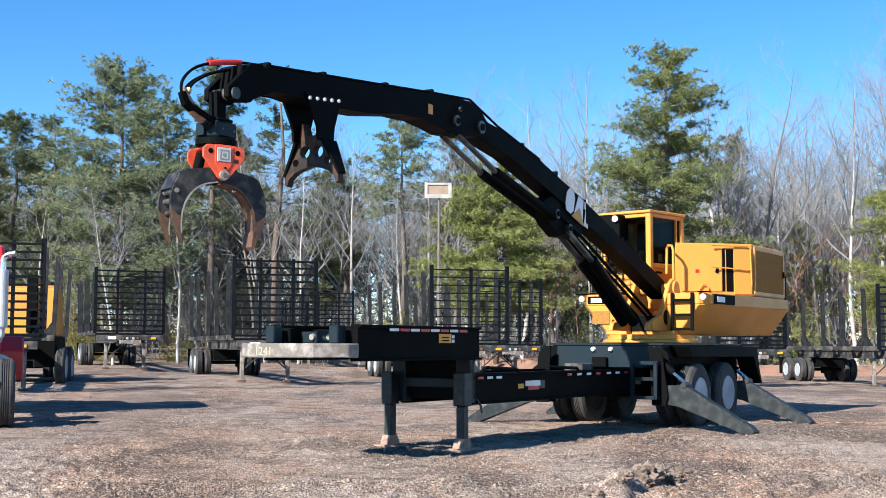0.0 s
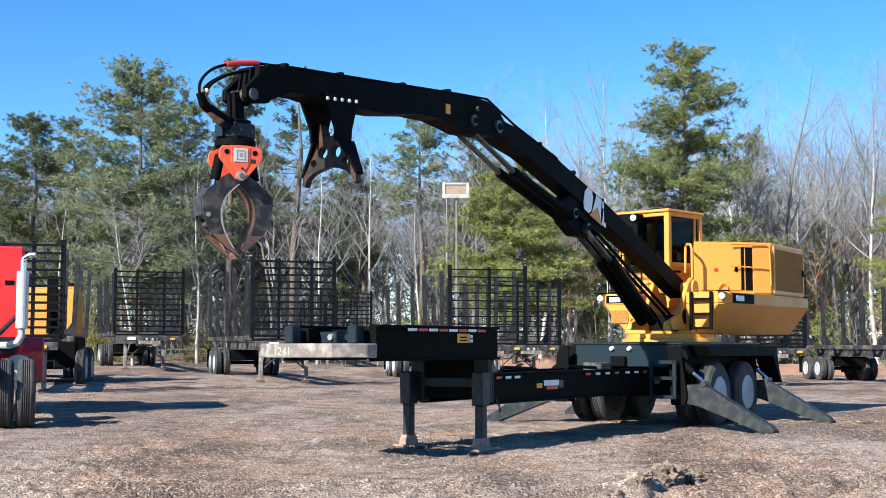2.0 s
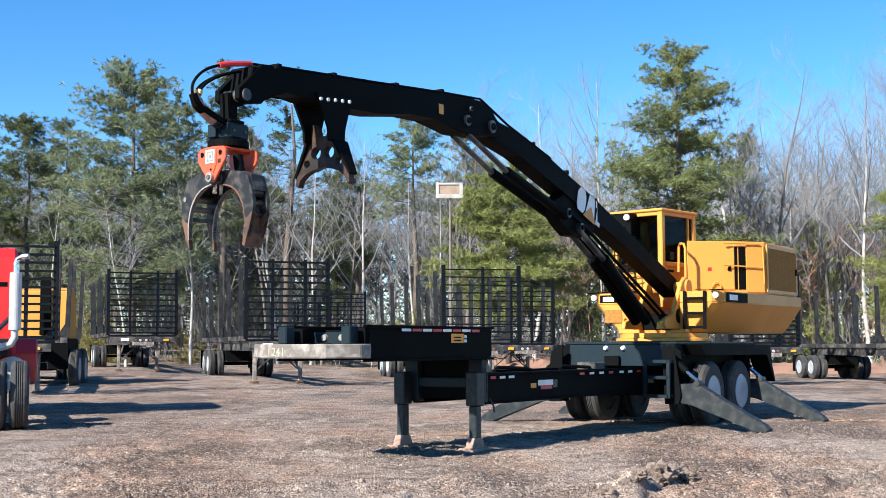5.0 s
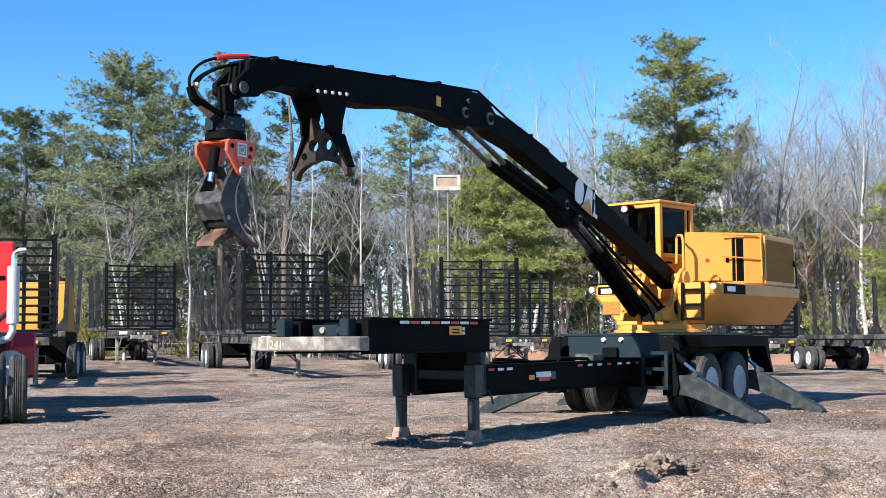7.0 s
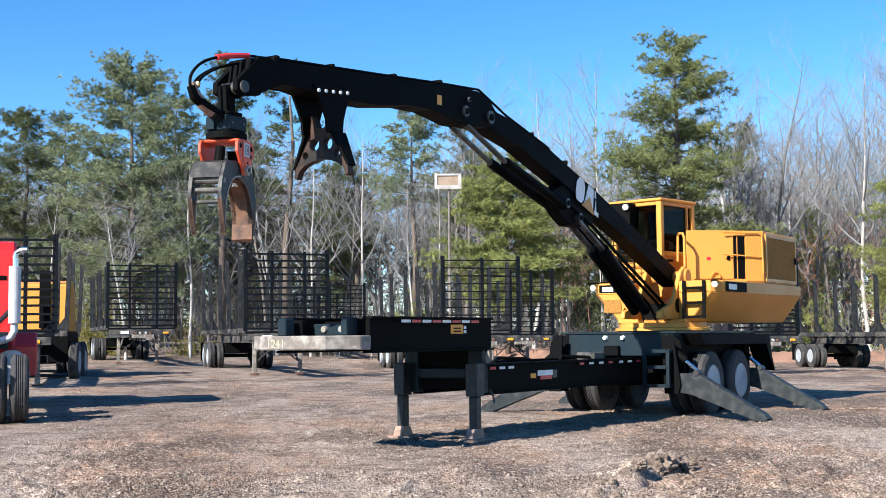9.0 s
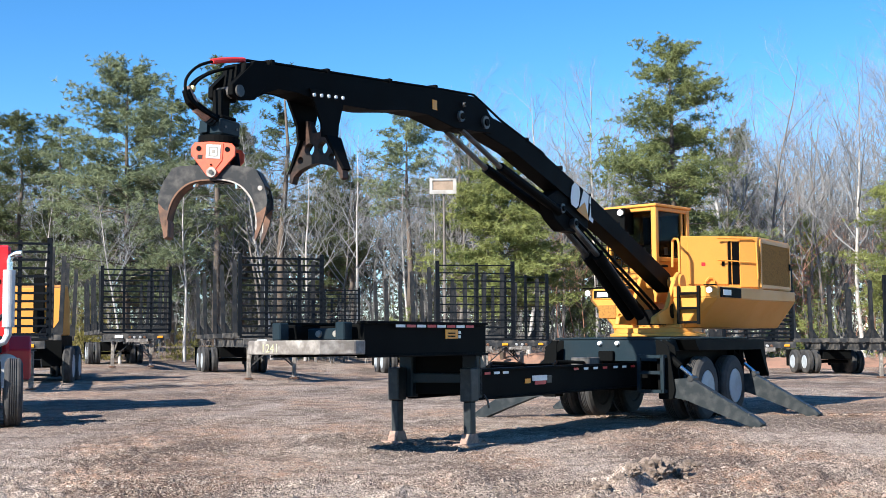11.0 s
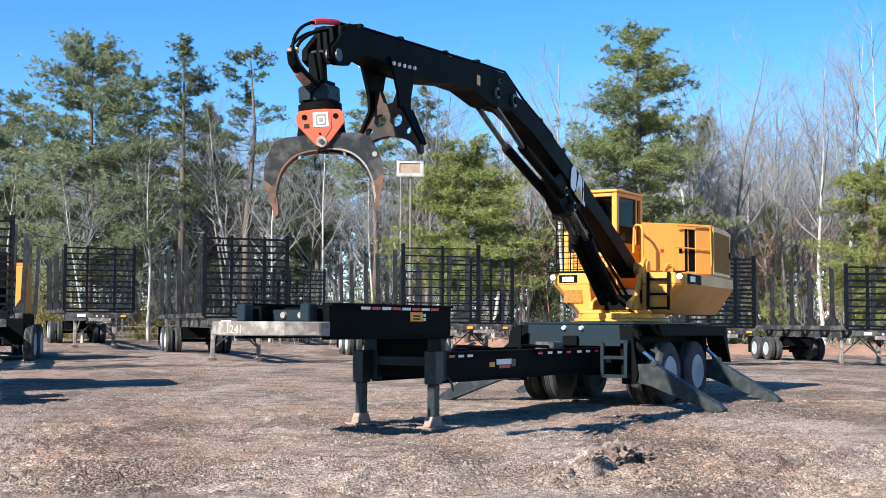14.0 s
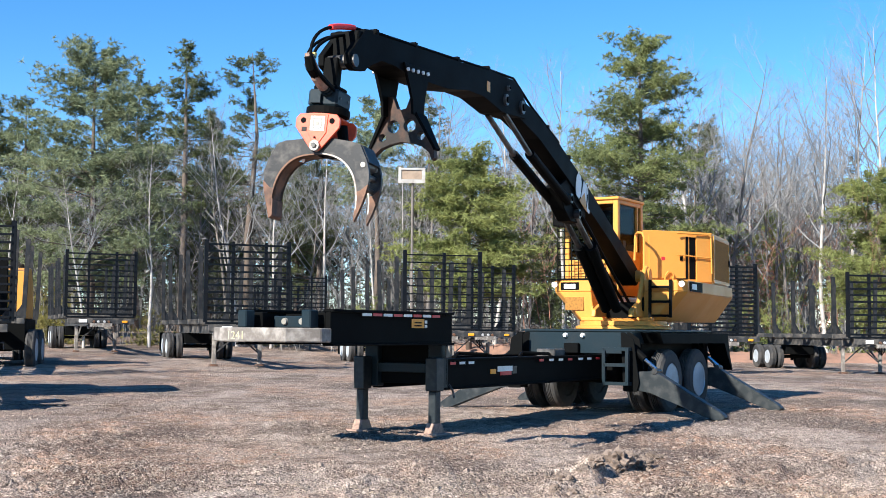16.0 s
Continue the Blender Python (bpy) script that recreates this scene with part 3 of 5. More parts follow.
def log_loader():
    s = empty("log_loader", pose(*LOADER_AT, 0, 0, 0, LOADER_AZ), "yellow knuckleboom log loader with a long black boom", "log loader")
    up = Matrix.Rotation(radians(90), 4, "X")
    part("turntable", lathe(bmesh.new(), [(0.74, 1.3), (0.8, 1.31), (0.8, 1.35), (0.73, 1.37), (0.73, 1.44)], 40, up), YELLOW, s)
    # platform and its two front wings
    bm = plan(bmesh.new(), [(0.5, -0.6), (0.5, 0.6), (-0.7, 0.7), (-2.6, 0.44), (-2.6, -0.44), (-0.7, -0.7)], 1.44, 1.5)
    part("platform", rounded(bm, 0.01), YELLOW, s)
    for k in (1, -1):
        rim_ = [(0.4, 0.45), (0.4, 1.0), (0.2, 1.14), (-1.62, 1.24), (-3.55, 1.29), (-3.55, 0.45)]
        low_ = [(0.36, 0.4), (0.36, 0.62), (0.1, 0.74), (-1.6, 0.88), (-3.42, 0.98), (-3.42, 0.4)]
        bm = loft(bmesh.new(), [(x, k * y) for x, y in low_], [(x, k * y) for x, y in rim_], 1.45, 1.93)
        loft(bm, [(x, k * y) for x, y in rim_], [(x, k * y) for x, y in rim_], 1.932, 2.12)
        side = part("side_body", rounded(bm, 0.012), YELLOW, s, "yellow steel body with a sloping skirt")
        part("work_lamp", tube(bmesh.new(), [(0.36, k * 1.08, 2.05), (0.44, k * 1.08, 2.05)], [0.035, 0.05], 14), WHITE, side, "round white work lamp")
        part("lamp_guard", rbox(0.3, 0.46, k * 1.08 - 0.09, k * 1.08 + 0.09, 2.125, 2.14), BLACK, side)
        st = bar(bmesh.new(), (0.12, 1.158, 2.02), (-0.75, 1.205, 2.02), 0.012, 0.16) if k > 0 else rbox(0.401, 0.406, -0.98, -0.66, 1.96, 2.09, 0.001)
        part("name_stripe", st, BLACK, side, "black name stripe with a plain white mark")
        st = bar(bmesh.new(), (0.02, 1.172, 2.02), (-0.3, 1.189, 2.02), 0.012, 0.09) if k > 0 else rbox(0.4065, 0.409, -0.92, -0.72, 1.98, 2.06, 0.001)
        part("maker_mark", st, WHITE, side)
    part("front_grille", rbox(0.3, 0.4, -0.9, -0.58, 1.62, 1.84, 0.004), GRILLE, s, "square ventilation grille")
    # ladder at the front
    bm = bmesh.new()
    for y in (0.56, 0.9):
        bar(bm, (0.46, y, 1.5), (0.44, y, 2.12), 0.045, 0.045)
    for z in (1.53, 1.76, 2.0):
        bar(bm, (0.45, 0.56, z), (0.45, 0.9, z), 0.06, 0.04)
    part("ladder", bm, BLACK, s)
    # boom foot brackets
    for y in (BOOM_Y - 0.34, BOOM_Y + 0.27):
        bm = prism(bmesh.new(), [(-0.35, 1.5), (1.2, 1.5), (1.15, 1.62), (0.6, 1.75), (0.24, 2.28), (0.06, 2.38), (-0.15, 2.32), (-0.3, 2.0)], y, y + 0.07)
        br = part("boom_bracket", rounded(bm, 0.012), YELLOW, s)
        o = 0.006 if y > BOOM_Y else -0.006
        yo = y + 0.07 if y > BOOM_Y else y
        part("opening", tube(bmesh.new(), [(0.42, yo - o, 1.72), (0.42, yo + o, 1.72)], 0.12, 18), BLACK, br, "dark round opening")
        part("boss", tube(bmesh.new(), [(0.02, yo, 2.2), (0.02, yo + 6 * o, 2.2)], [0.15, 0.13], 18), YELLOW, br)
        part("boss", tube(bmesh.new(), [(1.0, yo, 1.6), (1.0, yo + 5 * o, 1.6)], [0.085, 0.075], 14), YELLOW, br)
    part("foot_pin", tube(bmesh.new(), [(0.0, BOOM_Y - 0.37, 2.2), (0.0, BOOM_Y + 0.37, 2.2)], 0.1, 16), YELLOW, s)
    part("mast", rbox(-0.6, 0.5, BOOM_Y - 0.26, BOOM_Y + 0.26, 1.45, 1.75), BLACK, s)
    # cab, turned a little towards its door
    turn = pose(-0.57, -0.25, 0, 0, 0, -10)
    x0, x1, y0, y1, z0, z1 = -1.02, 0.0, -0.95, 0.0, 1.9, 3.58

    def cabpart(name, bm, m_, label="", p=None):
        bm.transform(turn)
        return part(name, bm, m_, p, label)
    cab = cabpart("cab", rounded(box(bmesh.new(), x0 + 0.05, x1 - 0.05, y0 + 0.05, y1 - 0.05, z0 + 0.1, z0 + 0.14), 0.006), BLACK, "yellow cab frame with dark tinted windows", s)
    for x in (x0, x1):
        for y in (y0, y1):
            cabpart("pillar", rbox(x - 0.05, x + 0.05, y - 0.05, y + 0.05, z0, z1, 0.01), YELLOW, "", cab)
    for y in (y0, y1):
        for a, b in ((z1 - 0.07, z1 - 0.002), (2.62, 2.7)):
            cabpart("cab_rail", rbox(x0 + 0.05, x1 - 0.05, y - 0.045, y + 0.045, a, b, 0.008), YELLOW, "", cab)
    for x in (x0, x1):
        for a, b in ((z1 - 0.07, z1 - 0.002), (2.45, 2.53)):
            cabpart("cab_rail", rbox(x - 0.045, x + 0.045, y0 + 0.05, y1 - 0.05, a, b, 0.008), YELLOW, "", cab)
    cabpart("lower_panel", rounded(box(bmesh.new(), x0 + 0.05, x1 - 0.05, y1 - 0.03, y1 + 0.03, z0, 2.62), 0.006), YELLOW, "", cab)
    cabpart("front_panel", rounded(box(bmesh.new(), x1 - 0.03, x1 + 0.03, y0 + 0.05, y1 - 0.05, z0, 2.45), 0.006), YELLOW, "", cab)
    cabpart("roof", rbox(x0 - 0.08, x1 + 0.08, y0 - 0.07, y1 + 0.07, z1, z1 + 0.05), YELLOW, "", cab)
    for bm in (box(bmesh.new(), x1 - 0.004, x1 + 0.004, y0 + 0.05, y1 - 0.05, 2.53, z1 - 0.07), box(bmesh.new(), x0 + 0.05, x1 - 0.05, y1 - 0.004, y1 + 0.004, 2.7, z1 - 0.07), box(bmesh.new(), x0 + 0.05, x1 - 0.05, y0 - 0.004, y0 + 0.004, 2.7, z1 - 0.07)):
        cabpart("window", bm, glass, "", cab).visible_shadow = False
    cabpart("door_pillar", box(bmesh.new(), x0 + 0.16, x0 + 0.2, y1 - 0.03, y1 + 0.035, 2.7, z1 - 0.07), YELLOW, "", cab)
    cabpart("door_handle", rbox(-0.32, -0.12, y1 + 0.031, y1 + 0.06, 2.52, 2.56), BLACK, "", cab)
    cabpart("seat", rbox(-0.8, -0.35, -0.7, -0.25, 2.05, 2.95, 0.05), BLACK, "", cab)
    cabpart("rear_panel", rbox(x0 - 0.02, x0 + 0.02, y0 + 0.05, y1 - 0.05, z0, z1 - 0.07), BLACK, "", cab)
    cabpart("paper_notice", rbox(-0.42, -0.3, y1 - 0.016, y1 - 0.008, 2.74, 2.88, 0.001), WHITE, "", cab)
    # cage of bars on the cab's far side
    cg = rbox(-0.2, -0.11, -1.2, -0.55, 2.125, 2.18, 0.005)
    for i in range(10):
        box(cg, -0.17, -0.15, -1.2, -0.55, 2.2 + i * 0.1, 2.215 + i * 0.1)
    for i in range(6):
        box(cg, -0.15, -0.13, -1.2 + i * 0.125, -1.185 + i * 0.125, 2.18, 3.12)
    part("cage", cg, BLACK, s, "black wire guard beside the cab")
    part("filter_box", rbox(-0.75, -0.35, -1.35, -0.72, 3.12, 3.56), BLACK, s)
    part("cab_lamp", tube(bmesh.new(), [(-0.36, -0.78, 3.48), (-0.29, -0.78, 3.48)], [0.04, 0.055], 12), WHITE, s)
    # engine house
    o = [(-0.62, 0.2), (-1.23, 0.88), (-1.66, 1.22), (-3.5, 1.22), (-3.5, -1.2), (-1.9, -1.2), (-1.6, 0.1)]
    house = part("engine_house", rounded(plan(bmesh.new(), o, 2.125, 3.04), 0.012), YELLOW, s)
    m = Matrix.Translation((-0.62, 0.2, 0)) @ Matrix.Rotation(math.atan2(0.68, -0.61), 4, "Z")
    # along the slanting front: x runs from the cab to the corner, the outside is towards -y

    def front(name, x0_, x1_, z0_, z1_, m_, out=0.014, label="", inn=0.0):
        bm = box(bmesh.new(), x0_, x1_, -out, -inn, z0_, z1_)
        bm.transform(m)
        return part(name, bm, m_, house, label)
    front("door", 0.12, 0.84, 2.2, 2.95, YELLOW, 0.02)
    front("latch", 0.73, 0.78, 2.52, 2.6, BLACK, 0.035)
    front("warning_label", 0.36, 0.43, 2.52, 2.58, TAPE_RED, 0.024)
    front("vent_slot", 0.86, 0.91, 2.2, 2.95, BLACK, 0.004, "dark gap beside the door")
    bm = bmesh.new()
    tube(bm, [(0.42, -0.02, 2.14), (0.42, -0.06, 2.26), (0.47, -0.06, 2.32), (0.54, -0.06, 2.32), (0.58, -0.06, 2.26), (0.58, -0.02, 2.14)], 0.014, 8)
    bm.transform(m)
    part("step_handle", bm, YELLOW, house)
    m = Matrix.Translation((-1.23, 0.88, 0)) @ Matrix.Rotation(math.atan2(0.34, -0.43), 4, "Z")
    front("vent_slot", 0.02, 0.16, 2.2, 2.94, BLACK, 0.005, "open dark gap between the doors")
    front("door", 0.17, 0.52, 2.16, 2.98, YELLOW, 0.022)
    bm = bmesh.new()
    tube(bm, [(-0.3, -0.05, 3.0), (0.4, -0.05, 3.0), (0.48, -0.05, 2.95), (0.5, -0.05, 2.3)], 0.014, 8)
    tube(bm, [(-0.3, -0.05, 2.62), (0.5, -0.05, 2.58)], 0.012, 8)
    bm.transform(m)
    part("hand_rail", bm, YELLOW, house)
    part("side_grille", rbox(-3.4, -1.76, 1.222, 1.24, 2.2, 2.94, 0.004), GRILLE, house, "brownish radiator grille")
    bm = bmesh.new()
    for x in (-3.43, -1.74):
        box(bm, x - 0.03, x + 0.03, 1.222, 1.25, 2.16, 2.99)
    for z in (2.18, 2.97):
        box(bm, -3.43, -1.74, 1.222, 1.248, z - 0.03, z + 0.03)
    part("grille_latch", rbox(-3.4, -3.34, 1.25, 1.27, 2.52, 2.64, 0.004), BLACK, house)
    part("grille_frame", bm, YELLOW, house)
    bm = bmesh.new()
    tube(bm, [(-0.28, 0.3, 1.95), (-0.28, 0.3, 2.88), (-0.32, 0.26, 2.96), (-0.42, 0.16, 2.98), (-0.5, 0.1, 2.94), (-0.52, 0.08, 2.5)], 0.022, 8)
    part("grab_rail", bm, YELLOW, s)
    boom(s)
    return s


# the boom's true line in the loader's space: a slight yaw, rise and reach
BOOM_LINE = Matrix(((0.968, 0, 0, 0), (-0.021, 1, 0, 0), (0.007, 0, 1, 0), (0, 0, 0, 1)))


def boom(s):
    before = set(s.children)
    boom_box([(5.56, 4.09), (4.51, 3.845), (3.07, 3.41), (0.0, 2.37), (-0.15, 2.27), (-0.16, 2.12), (-0.05, 2.04), (0.1, 2.1), (1.73, 2.68), (2.75, 3.0), (4.0, 3.38), (5.28, 3.75), (6.2, 3.9), (6.3, 4.05), (6.1, 4.15)], 0.13, s, "main_boom")
    boom_box([(10.69, 3.94), (10.24, 3.99), (9.32, 4.07), (8.13, 4.17), (7.13, 4.27), (6.34, 4.32), (6.05, 4.25), (5.85, 4.08), (5.9, 3.9), (6.39, 3.87), (6.79, 3.84), (7.41, 3.92), (7.88, 3.9), (8.53, 3.8), (9.47, 3.745), (9.7, 3.755), (9.88, 3.78), (10.2, 3.765), (10.5, 3.62), (10.66, 3.6), (10.76, 3.68)], 0.15, s, "stick_boom")
    for dy in (-0.06, 0.06):
        part("supply_pipe", tube(bmesh.new(), [(0.5, BOOM_Y + dy, 2.58), (1.6, BOOM_Y + dy, 2.95), (3.0, BOOM_Y + dy, 3.43), (4.4, BOOM_Y + dy, 3.86)], 0.014, 6), DUSTY, s)
    for x, z in ((0.9, 2.7), (1.9, 3.04), (2.9, 3.38)):
        part("pipe_clamp", rbox(x - 0.03, x + 0.03, BOOM_Y - 0.1, BOOM_Y + 0.1, z - 0.03, z + 0.04, 0.006), BLACK, s)
    lug = prism(bmesh.new(), [(3.0, 2.9), (3.2, 2.8), (3.75, 2.8), (4.05, 2.94), (4.35, 3.22), (3.9, 3.4), (3.0, 3.1)], BOOM_Y - 0.1, BOOM_Y + 0.1)
    part("cylinder_lug", rounded(lug, 0.01), BLACK, s)
    for x, z, r in ((6.08, 4.02, 0.085), (6.68, 4.01, 0.07), (3.95, 3.1, 0.07), (3.55, 2.92, 0.07), (6.6, 4.17, 0.03)):
        p = part("pivot_pin", tube(bmesh.new(), [(x, BOOM_Y - 0.18, z), (x, BOOM_Y + 0.18, z)], r, 18), WORN, s)
        part("pin_cap", tube(bmesh.new(), [(x, BOOM_Y + 0.181, z), (x, BOOM_Y + 0.2, z)], r * 0.55, 12), BLACK, p)
    # stick cylinder and boom cylinder
    for dy in (-0.11, 0.11):
        c = part("stick_cylinder", tube(bmesh.new(), [(3.95, BOOM_Y + dy, 3.06), (5.62, BOOM_Y + dy, 3.5)], 0.065, 12), BLACK, s)
        part("rod", tube(bmesh.new(), [(5.62, BOOM_Y + dy, 3.5), (6.6, BOOM_Y + dy, 3.86)], 0.035, 10), WORN, c)
        c = part("boom_cylinder", tube(bmesh.new(), [(1.15, BOOM_Y + dy * 0.8, 1.62), (2.65, BOOM_Y + dy * 0.8, 2.5)], 0.08, 16), BLACK, s)
        part("rod", tube(bmesh.new(), [(2.65, BOOM_Y + dy * 0.8, 2.5), (3.55, BOOM_Y + dy * 0.8, 2.92)], 0.045, 10), WORN, c)
        part("gland", tube(bmesh.new(), [(2.5, BOOM_Y + dy * 0.8, 2.41), (2.68, BOOM_Y + dy * 0.8, 2.52)], 0.092, 14), BLACK, c)
        part("supply_pipe", tube(bmesh.new(), [(1.3, BOOM_Y + dy * 0.8, 1.83), (1.45, BOOM_Y + dy * 0.8, 1.93), (2.3, BOOM_Y + dy * 0.8, 2.43), (2.5, BOOM_Y + dy * 0.8, 2.53)], 0.02, 8), WORN, c)
    # hoses along the boom
    for dy in (-0.14, 0.02, 0.12):
        part("hose", tube(bmesh.new(), [(0.5, BOOM_Y + dy, 1.75), (1.2, BOOM_Y + dy, 2.05), (2.1, BOOM_Y + dy, 2.42), (3.1, BOOM_Y + dy, 2.85), (3.8, BOOM_Y + dy, 3.1)], 0.025, 6), BLACK, s)
        part("hose", tube(bmesh.new(), [(4.4, BOOM_Y + dy, 3.83), (5.6, BOOM_Y + dy, 4.12), (6.3, BOOM_Y + dy, 4.35), (7.1, BOOM_Y + dy, 4.29), (8.5, BOOM_Y + dy, 4.165), (10.3, BOOM_Y + dy, 4.01)], 0.016, 6), BLACK, s)
    for x, z in ((10.26, 3.985), (9.34, 4.065), (8.17, 4.165), (7.2, 4.26), (4.9, 3.93), (3.9, 3.66)):
        part("hose_clamp", rbox(x - 0.03, x + 0.03, BOOM_Y - 0.14, BOOM_Y + 0.14, z + 0.0, z + 0.06, 0.006), BLACK, s)
    # plain mark on the boom's flank
    ang = -math.degrees(math.atan2(0.45, 1.45))
    mk = mirror_mark(s, pose(3.24, BOOM_Y + 0.136, 3.08, 0, -ang, 180), 0.88)
    part("serial_plate", rbox(7.22, 7.32, BOOM_Y + 0.151, BOOM_Y + 0.156, 4.0, 4.12, 0.001), AMBER, s)
    # heel rack under the stick
    for k in (-1, 1):
        bm = prism(bmesh.new(), [(9.72, 3.84), (9.08, 3.88), (9.15, 3.72), (9.22, 3.52), (9.23, 3.36), (9.5, 3.36), (9.51, 3.5), (9.62, 3.68)], BOOM_Y + k * 0.166 - 0.014, BOOM_Y + k * 0.166 + 0.014)
        pl = part("heel_plate", rounded(bm, 0.004), BLACK, s)
        for i in range(5):
            x = 9.66 - i * 0.125
            part("bolt", tube(bmesh.new(), [(x, BOOM_Y + k * 0.18, 3.78 + i * 0.012), (x, BOOM_Y + k * 0.2, 3.78 + i * 0.012)], 0.02, 8), WHITE, pl)
    part("heel_fork", heel_fork(), DARKRUST, s, "rust-worn steel heel fork with round holes")
    for k in (-1, 1):
        a, b = (0.165, 3.37), (0.36, 3.0)
        bm = bmesh.new()
        vs = [bm.verts.new((x, BOOM_Y + k * (y + e), z + e * 0.6)) for (y, z), (x0, x1) in ((a, (9.19, 9.45)), (b, (9.28, 9.4))) for x in (x0, x1) for e in (0.0, 0.025)]
        for f in ((0, 1, 3, 2), (4, 6, 7, 5), (0, 2, 6, 4), (1, 5, 7, 3), (0, 4, 5, 1), (2, 3, 7, 6)):
            bm.faces.new([vs[i] for i in f])
        part("fork_flange", bm, BLACK, s)
    # boom tip ears and link
    for k in (-1, 1):
        bm = prism(bmesh.new(), [(10.4, 4.0), (10.56, 3.98), (10.78, 3.78), (10.9, 3.68), (10.9, 3.58), (10.8, 3.54), (10.56, 3.58), (10.4, 3.74)], BOOM_Y + k * 0.13 - 0.03, BOOM_Y + k * 0.13 + 0.03)
        part("tip_ear", rounded(bm, 0.006), BLACK, s)
    part("tip_pin", tube(bmesh.new(), [(10.8, BOOM_Y - 0.18, 3.63), (10.8, BOOM_Y + 0.18, 3.63)], 0.06, 14), WORN, s)
    # supply hoses over the tip
    outer = spline([(10.2, 4.02), (10.55, 3.99), (10.8, 3.95), (11.08, 3.88), (11.3, 3.78), (11.43, 3.64), (11.42, 3.51), (11.3, 3.42), (11.05, 3.34), (10.7, 3.25)])
    inner = spline([(10.2, 4.0), (10.5, 3.95), (10.78, 3.88), (11.03, 3.79), (11.23, 3.67), (11.3, 3.55), (11.22, 3.45), (11.0, 3.37), (10.7, 3.28)])
    for i, (line, dy) in enumerate(((outer, 0.06), (inner, 0.0), (inner, -0.07))):
        k = 1.0 - 0.012 * i
        pts = [(10.2 + (x - 10.2) * k, BOOM_Y + dy, z) for x, z in line]
        h = part("tip_hose", tube(bmesh.new(), pts, 0.015, 8), BLACK, s, smooth=True)
        if i == 0:
            part("sleeve", tube(bmesh.new(), pts[5:13], 0.028, 10), HOSE_RED, h, "bright red hose sleeve")
        else:
            for a, b in ((18, 20), (21, 23)):
                part("fitting", tube(bmesh.new(), [pts[a], Vector(pts[a]).lerp(Vector(pts[b]), 0.7)], 0.026, 8), BRASS if a == 18 else WORN, h)
    part("hose_wrap", tube(bmesh.new(), [(11.37, BOOM_Y, 3.56), (11.32, BOOM_Y, 3.47), (11.18, BOOM_Y, 3.4), (11.0, BOOM_Y, 3.34), (10.8, BOOM_Y, 3.25), (10.66, BOOM_Y, 3.23)], [0.04, 0.05, 0.055, 0.055, 0.05, 0.045], 10), BLACK, s)
    part("worn_sleeve", tube(bmesh.new(), [(11.34, BOOM_Y - 0.02, 3.6), (11.31, BOOM_Y, 3.5), (11.22, BOOM_Y, 3.41), (11.08, BOOM_Y, 3.35)], [0.035, 0.046, 0.052, 0.056], 10), MUDDY, s, "worn tan hose sleeve")
    for i in range(9):
        u = i / 8
        p, q = Vector((11.06, BOOM_Y, 3.345)), Vector((10.72, BOOM_Y, 3.23))
        c = p.lerp(q, u)
        d = (q - p).normalized() * 0.012
        part("wrap_ring", tube(bmesh.new(), [c - d, c + d], 0.06, 10), STEEL_BLUE, s)
    done = set()
    for o in s.children:
        if o in before:
            continue
        for c in (o, *o.children):
            if c.data.name not in done and o.name.split(".")[0] != "maker_mark":
                c.data.transform(BOOM_LINE)
                done.add(c.data.name)
        if o.name.split(".")[0] == "maker_mark":
            o.matrix_basis = Matrix.Translation((BOOM_LINE @ o.matrix_basis.translation) - o.matrix_basis.translation) @ o.matrix_basis


def heel_fork():
    """A flat fork across the boom, with holes."""
    right = [(0.0, 0.34), (0.05, 0.35), (0.1, 0.48), (0.15, 0.48), (0.165, 0.3), (0.27, 0.1), (0.355, -0.05), (0.365, -0.17), (0.335, -0.19), (0.305, -0.11), (0.23, -0.05), (0.12, -0.01), (0.0, 0.01)]
    bm = bmesh.new()

    def ring(c, r, n=14):
        return [(c[0] + r * math.cos(2 * math.pi * k / n), c[1] + r * math.sin(2 * math.pi * k / n)) for k in range(n)]
    outline = right + [(-y, z) for y, z in right[-2:0:-1]]
    edges = []
    for loop in (outline, ring((0.09, 0.17), 0.068), ring((-0.09, 0.17), 0.068), ring((0.215, 0.06), 0.042), ring((-0.215, 0.06), 0.042)):
        vs = [bm.verts.new((0, y, z)) for y, z in loop]
        edges += [bm.edges.new((vs[i], vs[(i + 1) % len(vs)])) for i in range(len(vs))]
    bmesh.ops.triangle_fill(bm, edges=edges, use_beauty=True)
    r = bmesh.ops.extrude_face_region(bm, geom=bm.faces[:])
    for v in r["geom"]:
        if isinstance(v, bmesh.types.BMVert):
            v.co.x += 0.09
    bm.transform(pose(9.3, BOOM_Y, 3.09))
    return bm


# ---- grapple ----
PIN = (10.49, BOOM_Y - 0.26, 3.7)     # hanging pin in the loader's space
HINGE = -0.82                   # tong hinge below it


